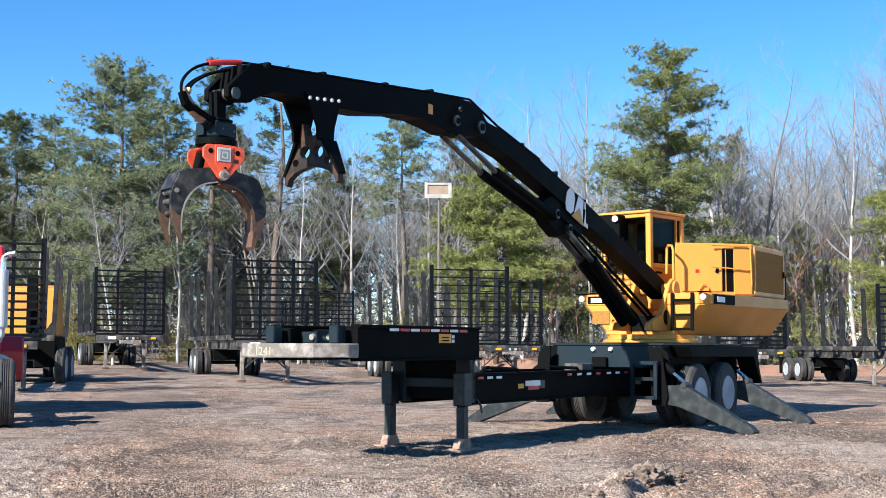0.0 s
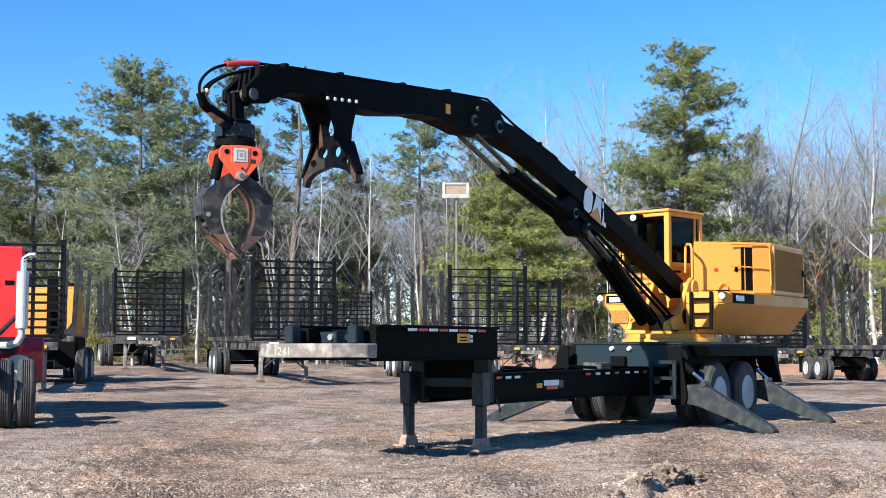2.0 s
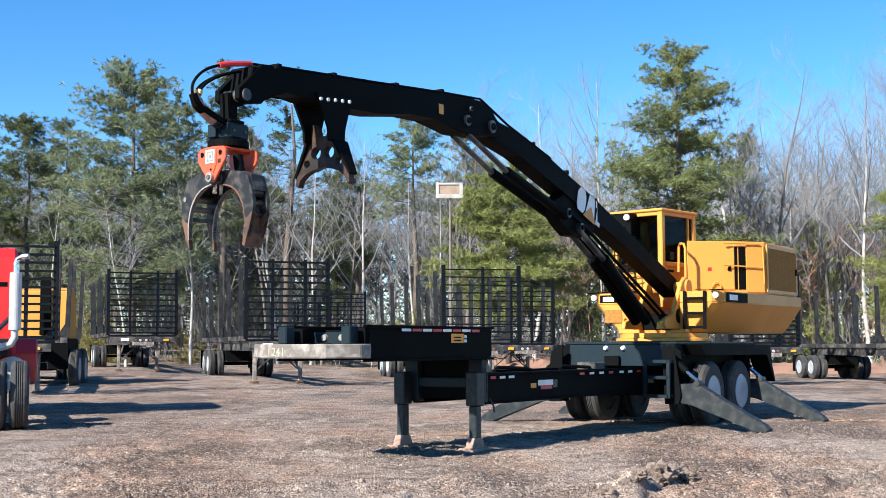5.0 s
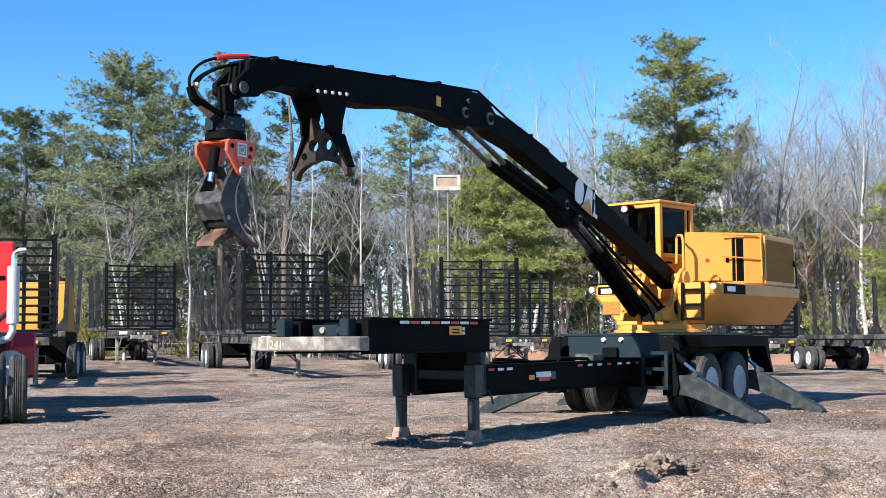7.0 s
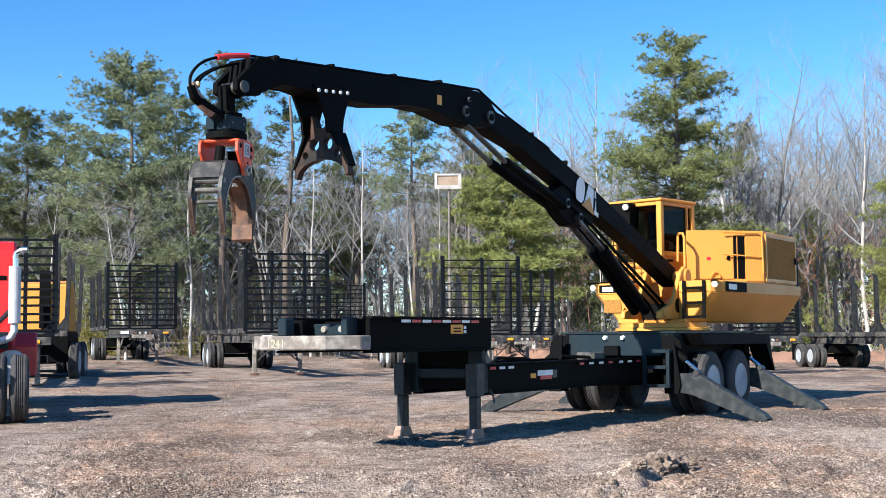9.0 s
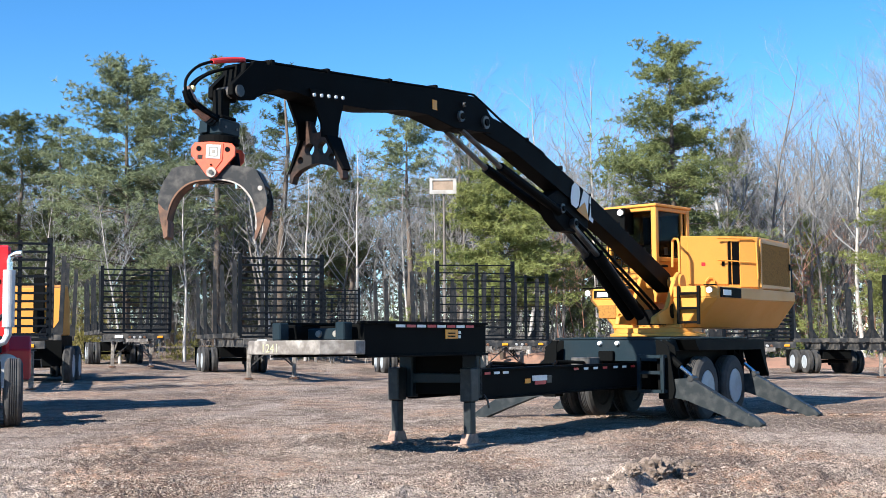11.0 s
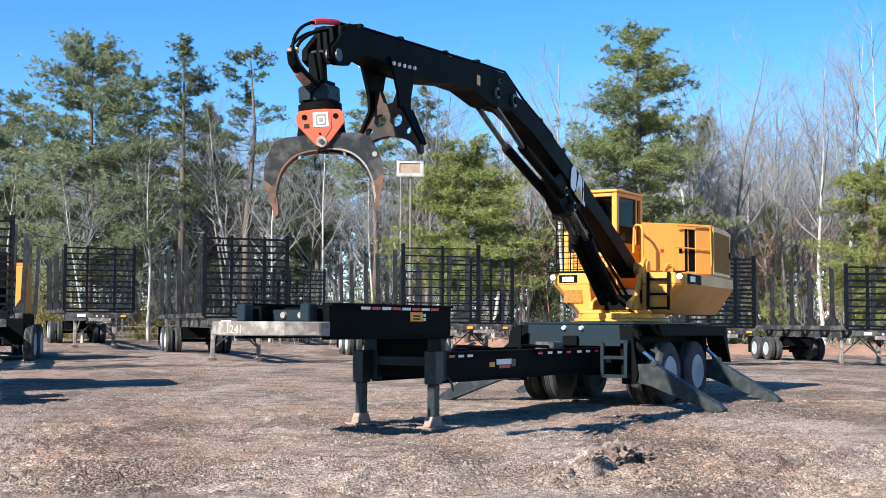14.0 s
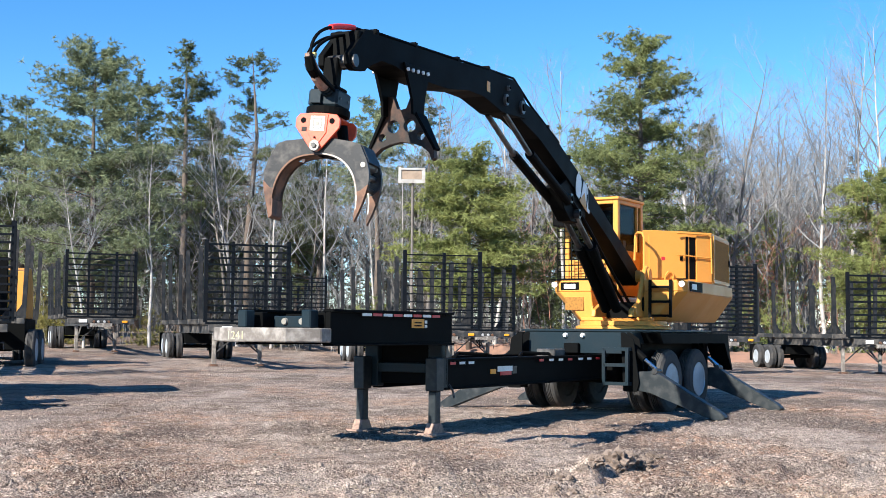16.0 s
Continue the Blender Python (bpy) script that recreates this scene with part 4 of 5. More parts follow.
def tong(head, side, arms):
    """One crescent tong; side +1 or -1; arms: the y of its side plates. The narrow tong is a channel closed on its inner side, the wide one two plates with a bridge."""
    outer = [(-0.07, 0.02), (-0.02, 0.07), (0.15, 0.085), (0.34, 0.07), (0.42, 0.045)] + spline([(0.5, -0.09), (0.535, -0.2), (0.54, -0.3), (0.52, -0.42), (0.49, -0.53), (0.455, -0.63)], 3)
    inner = spline([(0.44, -0.61), (0.445, -0.5), (0.43, -0.38), (0.39, -0.26), (0.33, -0.175), (0.25, -0.11), (0.15, -0.075), (0.0, -0.06)], 3) + [(-0.06, -0.05)]
    rest = Matrix.Rotation(radians(side * 14), 4, "Y")      # the outline is that of the open tong

    def sheet(name, outline, y0, y1, material, parent, label=""):
        bm = prism(bmesh.new(), [(side * x, z) for x, z in outline], y0, y1)
        bm.transform(rest)
        return part(name, bm, material, parent, label)
    wide = arms[1] > 0.12
    spans = [(y - 0.018, y + 0.018) for y in arms]
    tg = None
    for y0, y1 in spans:
        if tg is None:
            tg = sheet("tong", outer + inner, y0, y1, TONG, head, "scuffed black steel tong with a rusty tip")
        else:
            sheet("tong_plate", outer + inner, y0, y1, TONG, tg)
        sheet("tip_plate", outer[11:] + [(0.452, -0.64)] + inner[:7] + [(0.475, -0.36)], y0 - 0.003, y1 + 0.003, RUST, tg, "rusty tong tip")
        lip = inner[2:-2]
        sheet("worn_edge", lip + [(x + 0.012, z + 0.012) for x, z in lip[::-1]], y0 - 0.004, y1 + 0.004, EDGE if wide else RUST, tg, "bare worn inner edge")
        for x, z in ((0.47, -0.13),) if wide else ():
            bm = tube(bmesh.new(), [(side * x, y0 - 0.008, z), (side * x, y1 + 0.008, z)], 0.024, 10)
            bm.transform(rest)
            part("pin_head", bm, EDGE, tg)
    sheet("bridge", [(0.3, 0.08), (0.425, 0.05), (0.512, -0.1), (0.47, -0.105), (0.39, 0.0), (0.3, 0.03)], arms[0] + 0.017, arms[1] - 0.017, TONG, tg)
    if not wide:
        lip = inner[3:-2]
        sheet("inner_plate", lip + [(x + 0.025, z + 0.025) for x, z in lip[::-1]], arms[0] + 0.017, arms[1] - 0.017, RUST, tg, "rusty curved inner plate")
        sheet("chisel_edge", [(0.462, -0.645), (0.43, -0.62), (0.432, -0.47), (0.46, -0.45), (0.49, -0.52)], arms[0] - 0.022, arms[1] + 0.022, RUST, tg, "broad rusty chisel edge")
    for x, z, r in ((0.44, -0.12, 0.042), (0.47, -0.22, 0.028), (0.465, -0.33, 0.022)):
        bm = tube(bmesh.new(), [(side * x, arms[0] + 0.018, z), (side * x, arms[1] - 0.018, z)], r, 12)
        bm.transform(rest)
        part("cross_pin", bm, WORN, tg)
    return tg


def grapple(s):
    hang = part("hanger", rounded(box(bmesh.new(), -0.055, 0.055, -0.07, 0.07, -0.3, 0.03), 0.01), BLACK, s)
    hang.matrix_basis = pose(*PIN)
    bm = rbox(-0.14, 0.14, -0.15, 0.15, -0.44, -0.28, 0.02)
    box(bm, 0.14, 0.18, -0.1, 0.0, -0.42, -0.3)
    part("rotator", bm, STEEL_BLUE, hang)
    part("rotator_cap", rbox(-0.11, 0.11, -0.12, 0.12, -0.28, -0.24, 0.012), BLACK, hang)
    for x, y in ((-0.08, -0.153), (0.08, -0.153), (-0.08, 0.153), (0.08, 0.153)):
        part("bolt", tube(bmesh.new(), [(x, y * 0.97, -0.36), (x, y * 1.03, -0.36)], 0.014, 6), WORN, hang)
    gr = part("grapple", lathe(bmesh.new(), [(0.17, -0.52), (0.2, -0.51), (0.2, -0.45), (0.17, -0.44)], 28, Matrix.Rotation(radians(90), 4, "X")), BLACK, s, "orange-red log grapple head with curved black tongs")
    gr.matrix_basis = pose(*PIN)
    part("top_plate", rbox(-0.15, 0.15, -0.176, 0.176, -0.55, -0.52), ORANGE, gr)
    heart = [(-0.215, -0.57), (-0.18, -0.53), (-0.05, -0.52), (0.05, -0.52), (0.18, -0.53), (0.215, -0.57), (0.215, -0.65), (0.05, -0.85), (0.0, -0.87), (-0.05, -0.85), (-0.215, -0.65)]
    for k in (-1, 1):
        pl = part("side_plate", rounded(prism(bmesh.new(), heart, k * 0.19 - 0.014, k * 0.19 + 0.014), 0.004), ORANGE, gr, "orange-red heart-shaped plate")
        part("raised_panel", rounded(prism(bmesh.new(), [(-0.1, -0.535), (0.09, -0.535), (0.085, -0.7), (0.025, -0.8), (-0.025, -0.8), (-0.095, -0.7)], k * 0.206 - 0.006, k * 0.206 + 0.006), 0.003), ORANGE, pl)
        part("maker_plate", rbox(-0.075, 0.065, k * 0.214 - 0.004, k * 0.214 + 0.004, -0.685, -0.55, 0.002), MUFFLER, gr)
        fr = rbox(-0.05, -0.038, k * 0.2195 - 0.002, k * 0.2195 + 0.002, -0.665, -0.57, 0.001)
        for x0, x1, z0, z1 in ((0.028, 0.04, -0.665, -0.57), (-0.038, 0.028, -0.665, -0.655), (-0.038, 0.028, -0.58, -0.57), (-0.02, 0.01, -0.635, -0.6)):
            box(fr, x0, x1, k * 0.2195 - 0.002, k * 0.2195 + 0.002, z0, z1)
        part("plate_field", fr, GREYBOX, gr)
        part("weld_mark", rbox(0.1, 0.15, k * 0.205 - 0.002, k * 0.205 + 0.002, -0.69, -0.65, 0.001), DARKRUST, gr)
        part("grease_nipple", tube(bmesh.new(), [(0.01, k * 0.2, -0.745), (0.01, k * 0.222, -0.745)], 0.01, 8), BLACK, gr)
        part("hinge_pin", tube(bmesh.new(), [(0, k * 0.1, HINGE), (0, k * 0.235, HINGE)], 0.048, 16), EDGE, gr)
        part("pin_bolt", tube(bmesh.new(), [(0, k * 0.235, HINGE), (0, k * 0.25, HINGE)], 0.024, 6), WORN, gr)
        for x in (-0.14, 0.14):
            part("eye", tube(bmesh.new(), [(x, k * 0.203, -0.59), (x, k * 0.208, -0.59)], 0.026, 12), BLACK, gr)
    for k in (-1, 1):
        part("cylinder", tube(bmesh.new(), [(k * 0.15, 0, -0.6), (k * 0.2, 0, -0.84)], 0.05, 12), BLACK, gr)
        part("rod", tube(bmesh.new(), [(k * 0.2, 0, -0.84), (k * 0.22, 0, -0.94)], 0.03, 10), CHROME, gr)
    tongs = []
    for side, arms in ((1, (-0.085, 0.085)), (-1, (-0.15, 0.15))):
        tg = tong(gr, side, arms)
        tg.matrix_basis = pose(0, 0, HINGE)
        tongs.append(tg)
    return hang, gr, tongs


# ---- log trailers ----
def log_trailer(m, label, rear=10.5, height=2.25, stakes=5, legs=True, bars=12, thick=0.06, posts=(-1.25, -0.55, 0.45, 1.25)):
    """Local x runs from the headboard at the front to the wheels at the rear."""
    t = empty("log_trailer", m, label, "log trailer", "parked log trailers")
    for y in (-0.45, 0.45):
        rl = box(bmesh.new(), -0.3, rear + 1.0, y - 0.02, y + 0.02, 1.02, 1.28)
        box(rl, -0.3, rear + 1.0, y - 0.07, y + 0.07, 1.28, 1.3)
        box(rl, -0.3, rear + 1.0, y - 0.07, y + 0.07, 1.0, 1.02)
        part("frame_rail", rl, DUSTY, t)
    for i in range(6):
        x = 0.2 + i * (rear / 5.5)
        part("cross_member", box(bmesh.new(), x - 0.05, x + 0.05, -0.425, 0.425, 1.05, 1.25), DUSTY, t)
    part("front_beam", rbox(-0.4, -0.302, -1.2, 1.2, 1.08, 1.28, 0.01), DUSTY, t)
    head = part("headboard", rbox(-0.06, 0.06, -1.25, 1.25, 1.302, 1.36, 0.006), DRACK, t, "dark steel headboard of flat bars")
    for y in posts:
        edge = abs(y) > 1
        part("upright", rbox(-0.05, 0.05, y - (0.06 if edge else 0.045), y + (0.06 if edge else 0.045), 1.36, 1.5 + height + (0.08 if edge else 0.03), 0.006), DRACK, head)
    b0 = part("slat", rbox(-0.025, 0.0, -1.22, 1.22, -thick / 2, thick / 2, 0.004), DRACK, head)
    for i in range(bars):
        o = b0 if i == 0 else share(b0, pose(0, 0, 0), head)
        o.matrix_basis = pose(-0.053, 0, 1.44 + i * (height + 0.0) / (bars - 1), 0.35 * math.sin(i * 2.1 + rear), 0, 0)
    for i in range(stakes):
        x = 1.2 + i * (rear - 1.0) / (stakes - 1)
        bk = part("bolster", rbox(x - 0.09, x + 0.09, -1.28, 1.28, 1.3, 1.46, 0.01), DUSTY, t)
        for k in (-1, 1):
            st = prism(bmesh.new(), [(-0.07, 1.46), (0.07, 1.46), (0.05, 1.46 + height), (-0.05, 1.46 + height)], -0.018, 0.018)
            for e in (-1, 1):
                prism(st, [(e * 0.05, 1.46), (e * 0.075, 1.46), (e * 0.055, 1.44 + height), (e * 0.035, 1.44 + height)], -0.06, 0.06)
            for a in (-0.05, 0.03):
                wedge = bmesh.new()
                prism(wedge, [(0.0, 1.46), (k * -0.3, 1.46), (k * -0.05, 1.86), (0.0, 1.9)], a, a + 0.02)
                wedge.transform(Matrix.Rotation(radians(90), 4, "Z"))
                me = bpy.data.meshes.new("wedge")
                wedge.to_mesh(me)
                wedge.free()
                st.from_mesh(me)
                bpy.data.meshes.remove(me)
            o = part("stake", st, STAKE, bk, "weathered steel stake with a gusset")
            o.matrix_basis = pose(x, k * 1.2, 0, k * -1.2 + 0.8 * math.sin(i * 3 + k), 0.7 * math.sin(i * 1.7 + k), 0)
    for x in (rear - 0.75, rear + 0.55):
        for k in (-1, 1):
            wheel(t, x, k * 1.08, 0.5, 0.5, 0.25, k)
            wheel(t, x, k * 0.76, 0.5, 0.5, 0.25, k)
        part("axle", tube(bmesh.new(), [(x, -1, 0.5), (x, 1, 0.5)], 0.06, 8), BLACK, t)
    part("suspension", rbox(rear - 1.3, rear + 1.1, -0.6, 0.6, 0.6, 1.0), BLACK, t)
    for k in (-1, 1):
        part("mudflap", rbox(rear + 1.16, rear + 1.18, k * 0.92 - 0.32, k * 0.92 + 0.32, 0.3, 1.0), BLACK, t)
    # drawbar gear and hoses under the nose
    gear = rbox(-0.46, -0.402, -0.4, 0.4, 0.96, 1.1, 0.006)
    box(gear, -0.4, 0.6, -0.1, 0.1, 0.86, 0.98)
    box(gear, 0.2, 0.5, -0.42, 0.42, 0.9, 0.99)
    part("hitch_gear", gear, GALV, t, "dusty bare-metal hitch gear")
    for y in (-0.28, -0.12, 0.1, 0.26):
        part("air_coupling", tube(bmesh.new(), [(-0.4, y, 1.16), (-0.47, y, 1.15)], [0.05, 0.04], 8), MUFFLER if abs(y) < 0.2 else RUST, t)
    if legs:
        for k in (-1, 1):
            lg = part("landing_leg", rbox(1.55, 1.67, k * 0.72 - 0.06, k * 0.72 + 0.06, 0.06, 1.02), GALV, t)
            part("pad", rbox(1.44, 1.78, k * 0.72 - 0.12, k * 0.72 + 0.12, 0.0, 0.06), RUST, lg)
            bm = bmesh.new()
            bar(bm, (1.6, k * 0.72, 0.35), (2.2, k * 0.5, 1.0), 0.05, 0.05)
            bar(bm, (1.61, k * 0.66, 0.42), (1.61, k * -0.0, 0.98), 0.04, 0.04)
            part("brace", bm, DUSTY, lg)
        part("crank", tube(bmesh.new(), [(1.61, -0.78, 0.8), (1.61, -0.95, 0.8), (1.61, -0.97, 0.62)], 0.015, 6), GALV, t)
    part("marker_light", rbox(-0.43, -0.402, -0.95, -0.75, 1.12, 1.2), AMBER, t)
    part("tag_plate", rbox(-0.425, -0.402, 0.5, 0.8, 1.12, 1.24), WHITE, t)
    for i in range(3):
        part("hose", tube(bmesh.new(), [(-0.35, 0.1 + i * 0.1, 1.2), (-0.5, 0.15 + i * 0.1, 0.85), (-0.4, 0.2, 0.72 + 0.05 * i), (0.1, 0.2 - i * 0.1, 0.95)], 0.02, 6), BLACK, t)
    return t


def at_line(front, rear, z):
    """Pose of a trailer whose headboard stands at front and whose wheels stand towards rear."""
    d = (rear[0] - front[0], rear[1] - front[1])
    return pose(front[0], front[1], z, 0, 0, math.degrees(math.atan2(d[1], d[0])))


# ---- road tractor ----
def truck():
    t = empty("road_tractor", pose(-7.95, 19.8, 0.0, 0, 0, 109), "bright red road tractor with a chrome exhaust stack", "truck")
    bm = prism(bmesh.new(), [(1.6, 1.25), (1.6, 2.9), (1.75, 3.02), (3.6, 3.05), (3.6, 1.2), (2.0, 1.1)], -1.02, 1.02)
    cab = part("cab", rounded(bm, 0.05), RED, t)
    part("window", rbox(2.4, 3.3, -1.025, -1.015, 2.0, 2.6), glass, cab)
    part("rear_window", rbox(1.592, 1.602, -0.5, 0.5, 2.1, 2.5), BLACK, cab)
    part("vent", rbox(1.585, 1.6, -0.86, -0.7, 2.32, 2.4), BLACK, cab)
    part("hood", rounded(prism(bmesh.new(), [(3.6, 1.0), (3.6, 2.1), (5.2, 1.95), (5.3, 1.0)], -0.9, 0.9), 0.05), RED, t)
    part("fender", rounded(prism(bmesh.new(), [(3.5, 0.55), (3.5, 1.15), (3.9, 1.42), (4.7, 1.42), (5.2, 1.1), (5.2, 0.8), (4.8, 1.15), (4.0, 1.15)], -1.42, -0.85), 0.03), RED, t)
    for k in (-1, 1):
        st = part("muffler", tube(bmesh.new(), [(1.3, k * 1.0, 1.55), (1.3, k * 1.0, 2.55)], 0.105, 20), MUFFLER, t, "brushed metal exhaust muffler")
        part("tail_pipe", tube(bmesh.new(), [(1.3, k * 1.0, 2.55), (1.3, k * 1.0, 2.7), (1.3, k * 1.02, 2.78), (1.26, k * 1.1, 2.83), (1.22, k * 1.2, 2.84)], 0.055, 12), CHROME, st)
        part("elbow", tube(bmesh.new(), [(1.3, k * 1.0, 1.55), (1.3, k * 1.0, 1.42), (1.3, k * 0.94, 1.3), (1.3, k * 0.8, 1.25), (1.4, k * 0.6, 1.25)], 0.065, 12), MUFFLER, st)
        part("rail", rbox(-2.2, 3.6, k * 0.43 - 0.05, k * 0.43 + 0.05, 0.85, 1.1), BLACK, t)
        for x in (-1.35, 0.0):
            wheel(t, x, k * 1.1, 0.51, 0.52, 0.27, k)
            wheel(t, x, k * 0.77, 0.51, 0.52, 0.27, k)
        wheel(t, 4.4, k * 1.05, 0.51, 0.52, 0.28, k)
        part("tank", tube(bmesh.new(), [(1.7, k * 0.95, 0.78), (3.3, k * 0.95, 0.78)], 0.3, 20), MUFFLER, t)
    part("fifth_wheel", rbox(-1.1, -0.2, -0.45, 0.45, 1.1, 1.25, 0.03), BLACK, t)
    part("rear_panel", rbox(1.45, 1.55, -0.9, 0.9, 1.1, 1.4), STEEL_BLUE, t)
    bm = bmesh.new()
    bar(bm, (1.5, -0.95, 1.8), (0.9, -0.4, 1.2), 0.08, 0.05)
    part("brace", bm, STEEL_BLUE, t)
    return t


# ---- trees ----
def branch(verts, faces, p, d, length, r, rng_, depth, sides, up, spread, taper=0.55, bend=0.18, kids=(3, 5), far=False):
    segs = 4 if depth > 1 else 3 if depth == 1 else 2
    if depth < 1 and far:
        segs = 1
    pts, rad = [p.copy()], [r]
    dd = d.copy()
    for i in range(segs):
        dd = (dd + Vector((rng_.gauss(0, bend), rng_.gauss(0, bend), rng_.gauss(0, bend * 0.6) + up))).normalized()
        pts.append(pts[-1] + dd * length / segs)
        rad.append(r * (1 - (1 - taper * 0.45) * (i + 1) / segs))
    base = None
    for i, q in enumerate(pts):
        u = dd.orthogonal().normalized()
        v = dd.cross(u)
        ring = []
        for k in range(sides):
            a = 2 * math.pi * k / sides
            ring.append(len(verts))
            verts.append(tuple(q + rad[i] * (math.cos(a) * u + math.sin(a) * v)))
        if base:
            for k in range(sides):
                faces.append((base[k], base[(k + 1) % sides], ring[(k + 1) % sides], ring[k]))
        base = ring
    if depth <= 0:
        return
    n = rng_.randint(*kids)
    for i in range(n):
        f = 0.35 + 0.65 * (i + rng_.random()) / n
        j = min(segs - 1, int(f * segs))
        q = pts[j].lerp(pts[j + 1], f * segs - j)
        side = Vector((rng_.gauss(0, 1), rng_.gauss(0, 1), rng_.gauss(0, 0.25)))
        side = (side - dd * side.dot(dd)).normalized()
        nd = (dd * (1 - spread) + side * spread).normalized()
        branch(verts, faces, q, nd, length * (0.42 + 0.3 * rng_.random()) * (1.15 - 0.5 * f), r * 0.5 * (1.2 - 0.6 * f), rng_, depth - 1, 3, up, spread, taper, bend, kids, far)


def mesh_of(name, verts, faces, material, smooth=False):
    me = bpy.data.meshes.new(name)
    me.from_pydata(verts, [], faces)
    me.materials.append(material)
    if smooth:
        me.polygons.foreach_set("use_smooth", [True] * len(me.polygons))
    return me


def bare_tree(x, y, h, seed, pale=True, low=0.4, twig=None, r=None):
    g = random.Random(seed)
    t = empty("bare_tree", pose(x, y, ground_z(x, y)), "leafless tree with a slim pale trunk" if pale else "leafless grey tree with fine twigs", "tree", "bare trees at the wood's edge")
    r = r or h * 0.0078
    verts, faces, tv, tf = [], [], [], []
    p, d = Vector((0, 0, -0.2)), Vector((g.gauss(0, 0.03), g.gauss(0, 0.03), 1)).normalized()
    segs, pts = 9, [Vector((0, 0, -0.2))]
    base = None
    for i in range(segs):
        d = (d + Vector((g.gauss(0, 0.045), g.gauss(0, 0.045), 0.03))).normalized()
        pts.append(pts[-1] + d * (h * 0.95) / segs)
    for i, q in enumerate(pts):
        rr = r * (1 - 0.93 * i / segs) * (1.25 if i == 0 else 1)
        ring = []
        for k in range(7):
            a = 2 * math.pi * k / 7
            ring.append(len(verts))
            verts.append((q.x + rr * math.cos(a), q.y + rr * math.sin(a), q.z))
        if base:
            for k in range(7):
                faces.append((base[k], base[(k + 1) % 7], ring[(k + 1) % 7], ring[k]))
        base = ring
    n = int(9 + h * 0.5)
    for i in range(n):
        f = low + (0.97 - low) * (i + g.random()) / n
        j = min(segs - 1, int(f * segs))
        q = pts[j].lerp(pts[j + 1], f * segs - j)
        a = g.random() * 2 * math.pi
        nd = Vector((math.cos(a), math.sin(a), 0.7 + 0.8 * g.random())).normalized()
        branch(tv, tf, q, nd, h * 0.36 * (1.2 - 0.85 * f) * (0.65 + 0.6 * g.random()), r * 0.52 * (1.15 - f), g, 2, 4, 0.1, 0.46, kids=(5, 8), bend=0.15)
    tr = new("trunk", mesh_of("trunk", verts, faces, BARK_PALE if pale else BARK_GREY, True))
    tr.parent = t
    cr = new("crown", mesh_of("crown", tv, tf, twig or TWIG))
    cr.parent = t
    return t


def needles(verts, faces, c, size, g, n, flat=0.6, thick=0.075):
    """A tuft of thin blades round a point."""
    for i in range(n):
        d = Vector((g.gauss(0, 1), g.gauss(0, 1), g.gauss(0, flat))).normalized()
        s = d.cross(Vector((g.gauss(0, 1), g.gauss(0, 1), g.gauss(0, 1)))).normalized() * size * thick
        o = c + d * size * 0.15 * g.random()
        e = c + d * size * (0.6 + 0.6 * g.random())
        k = len(verts)
        verts += [tuple(o - s), tuple(o + s), tuple(e)]
        faces.append((k, k + 1, k + 2))


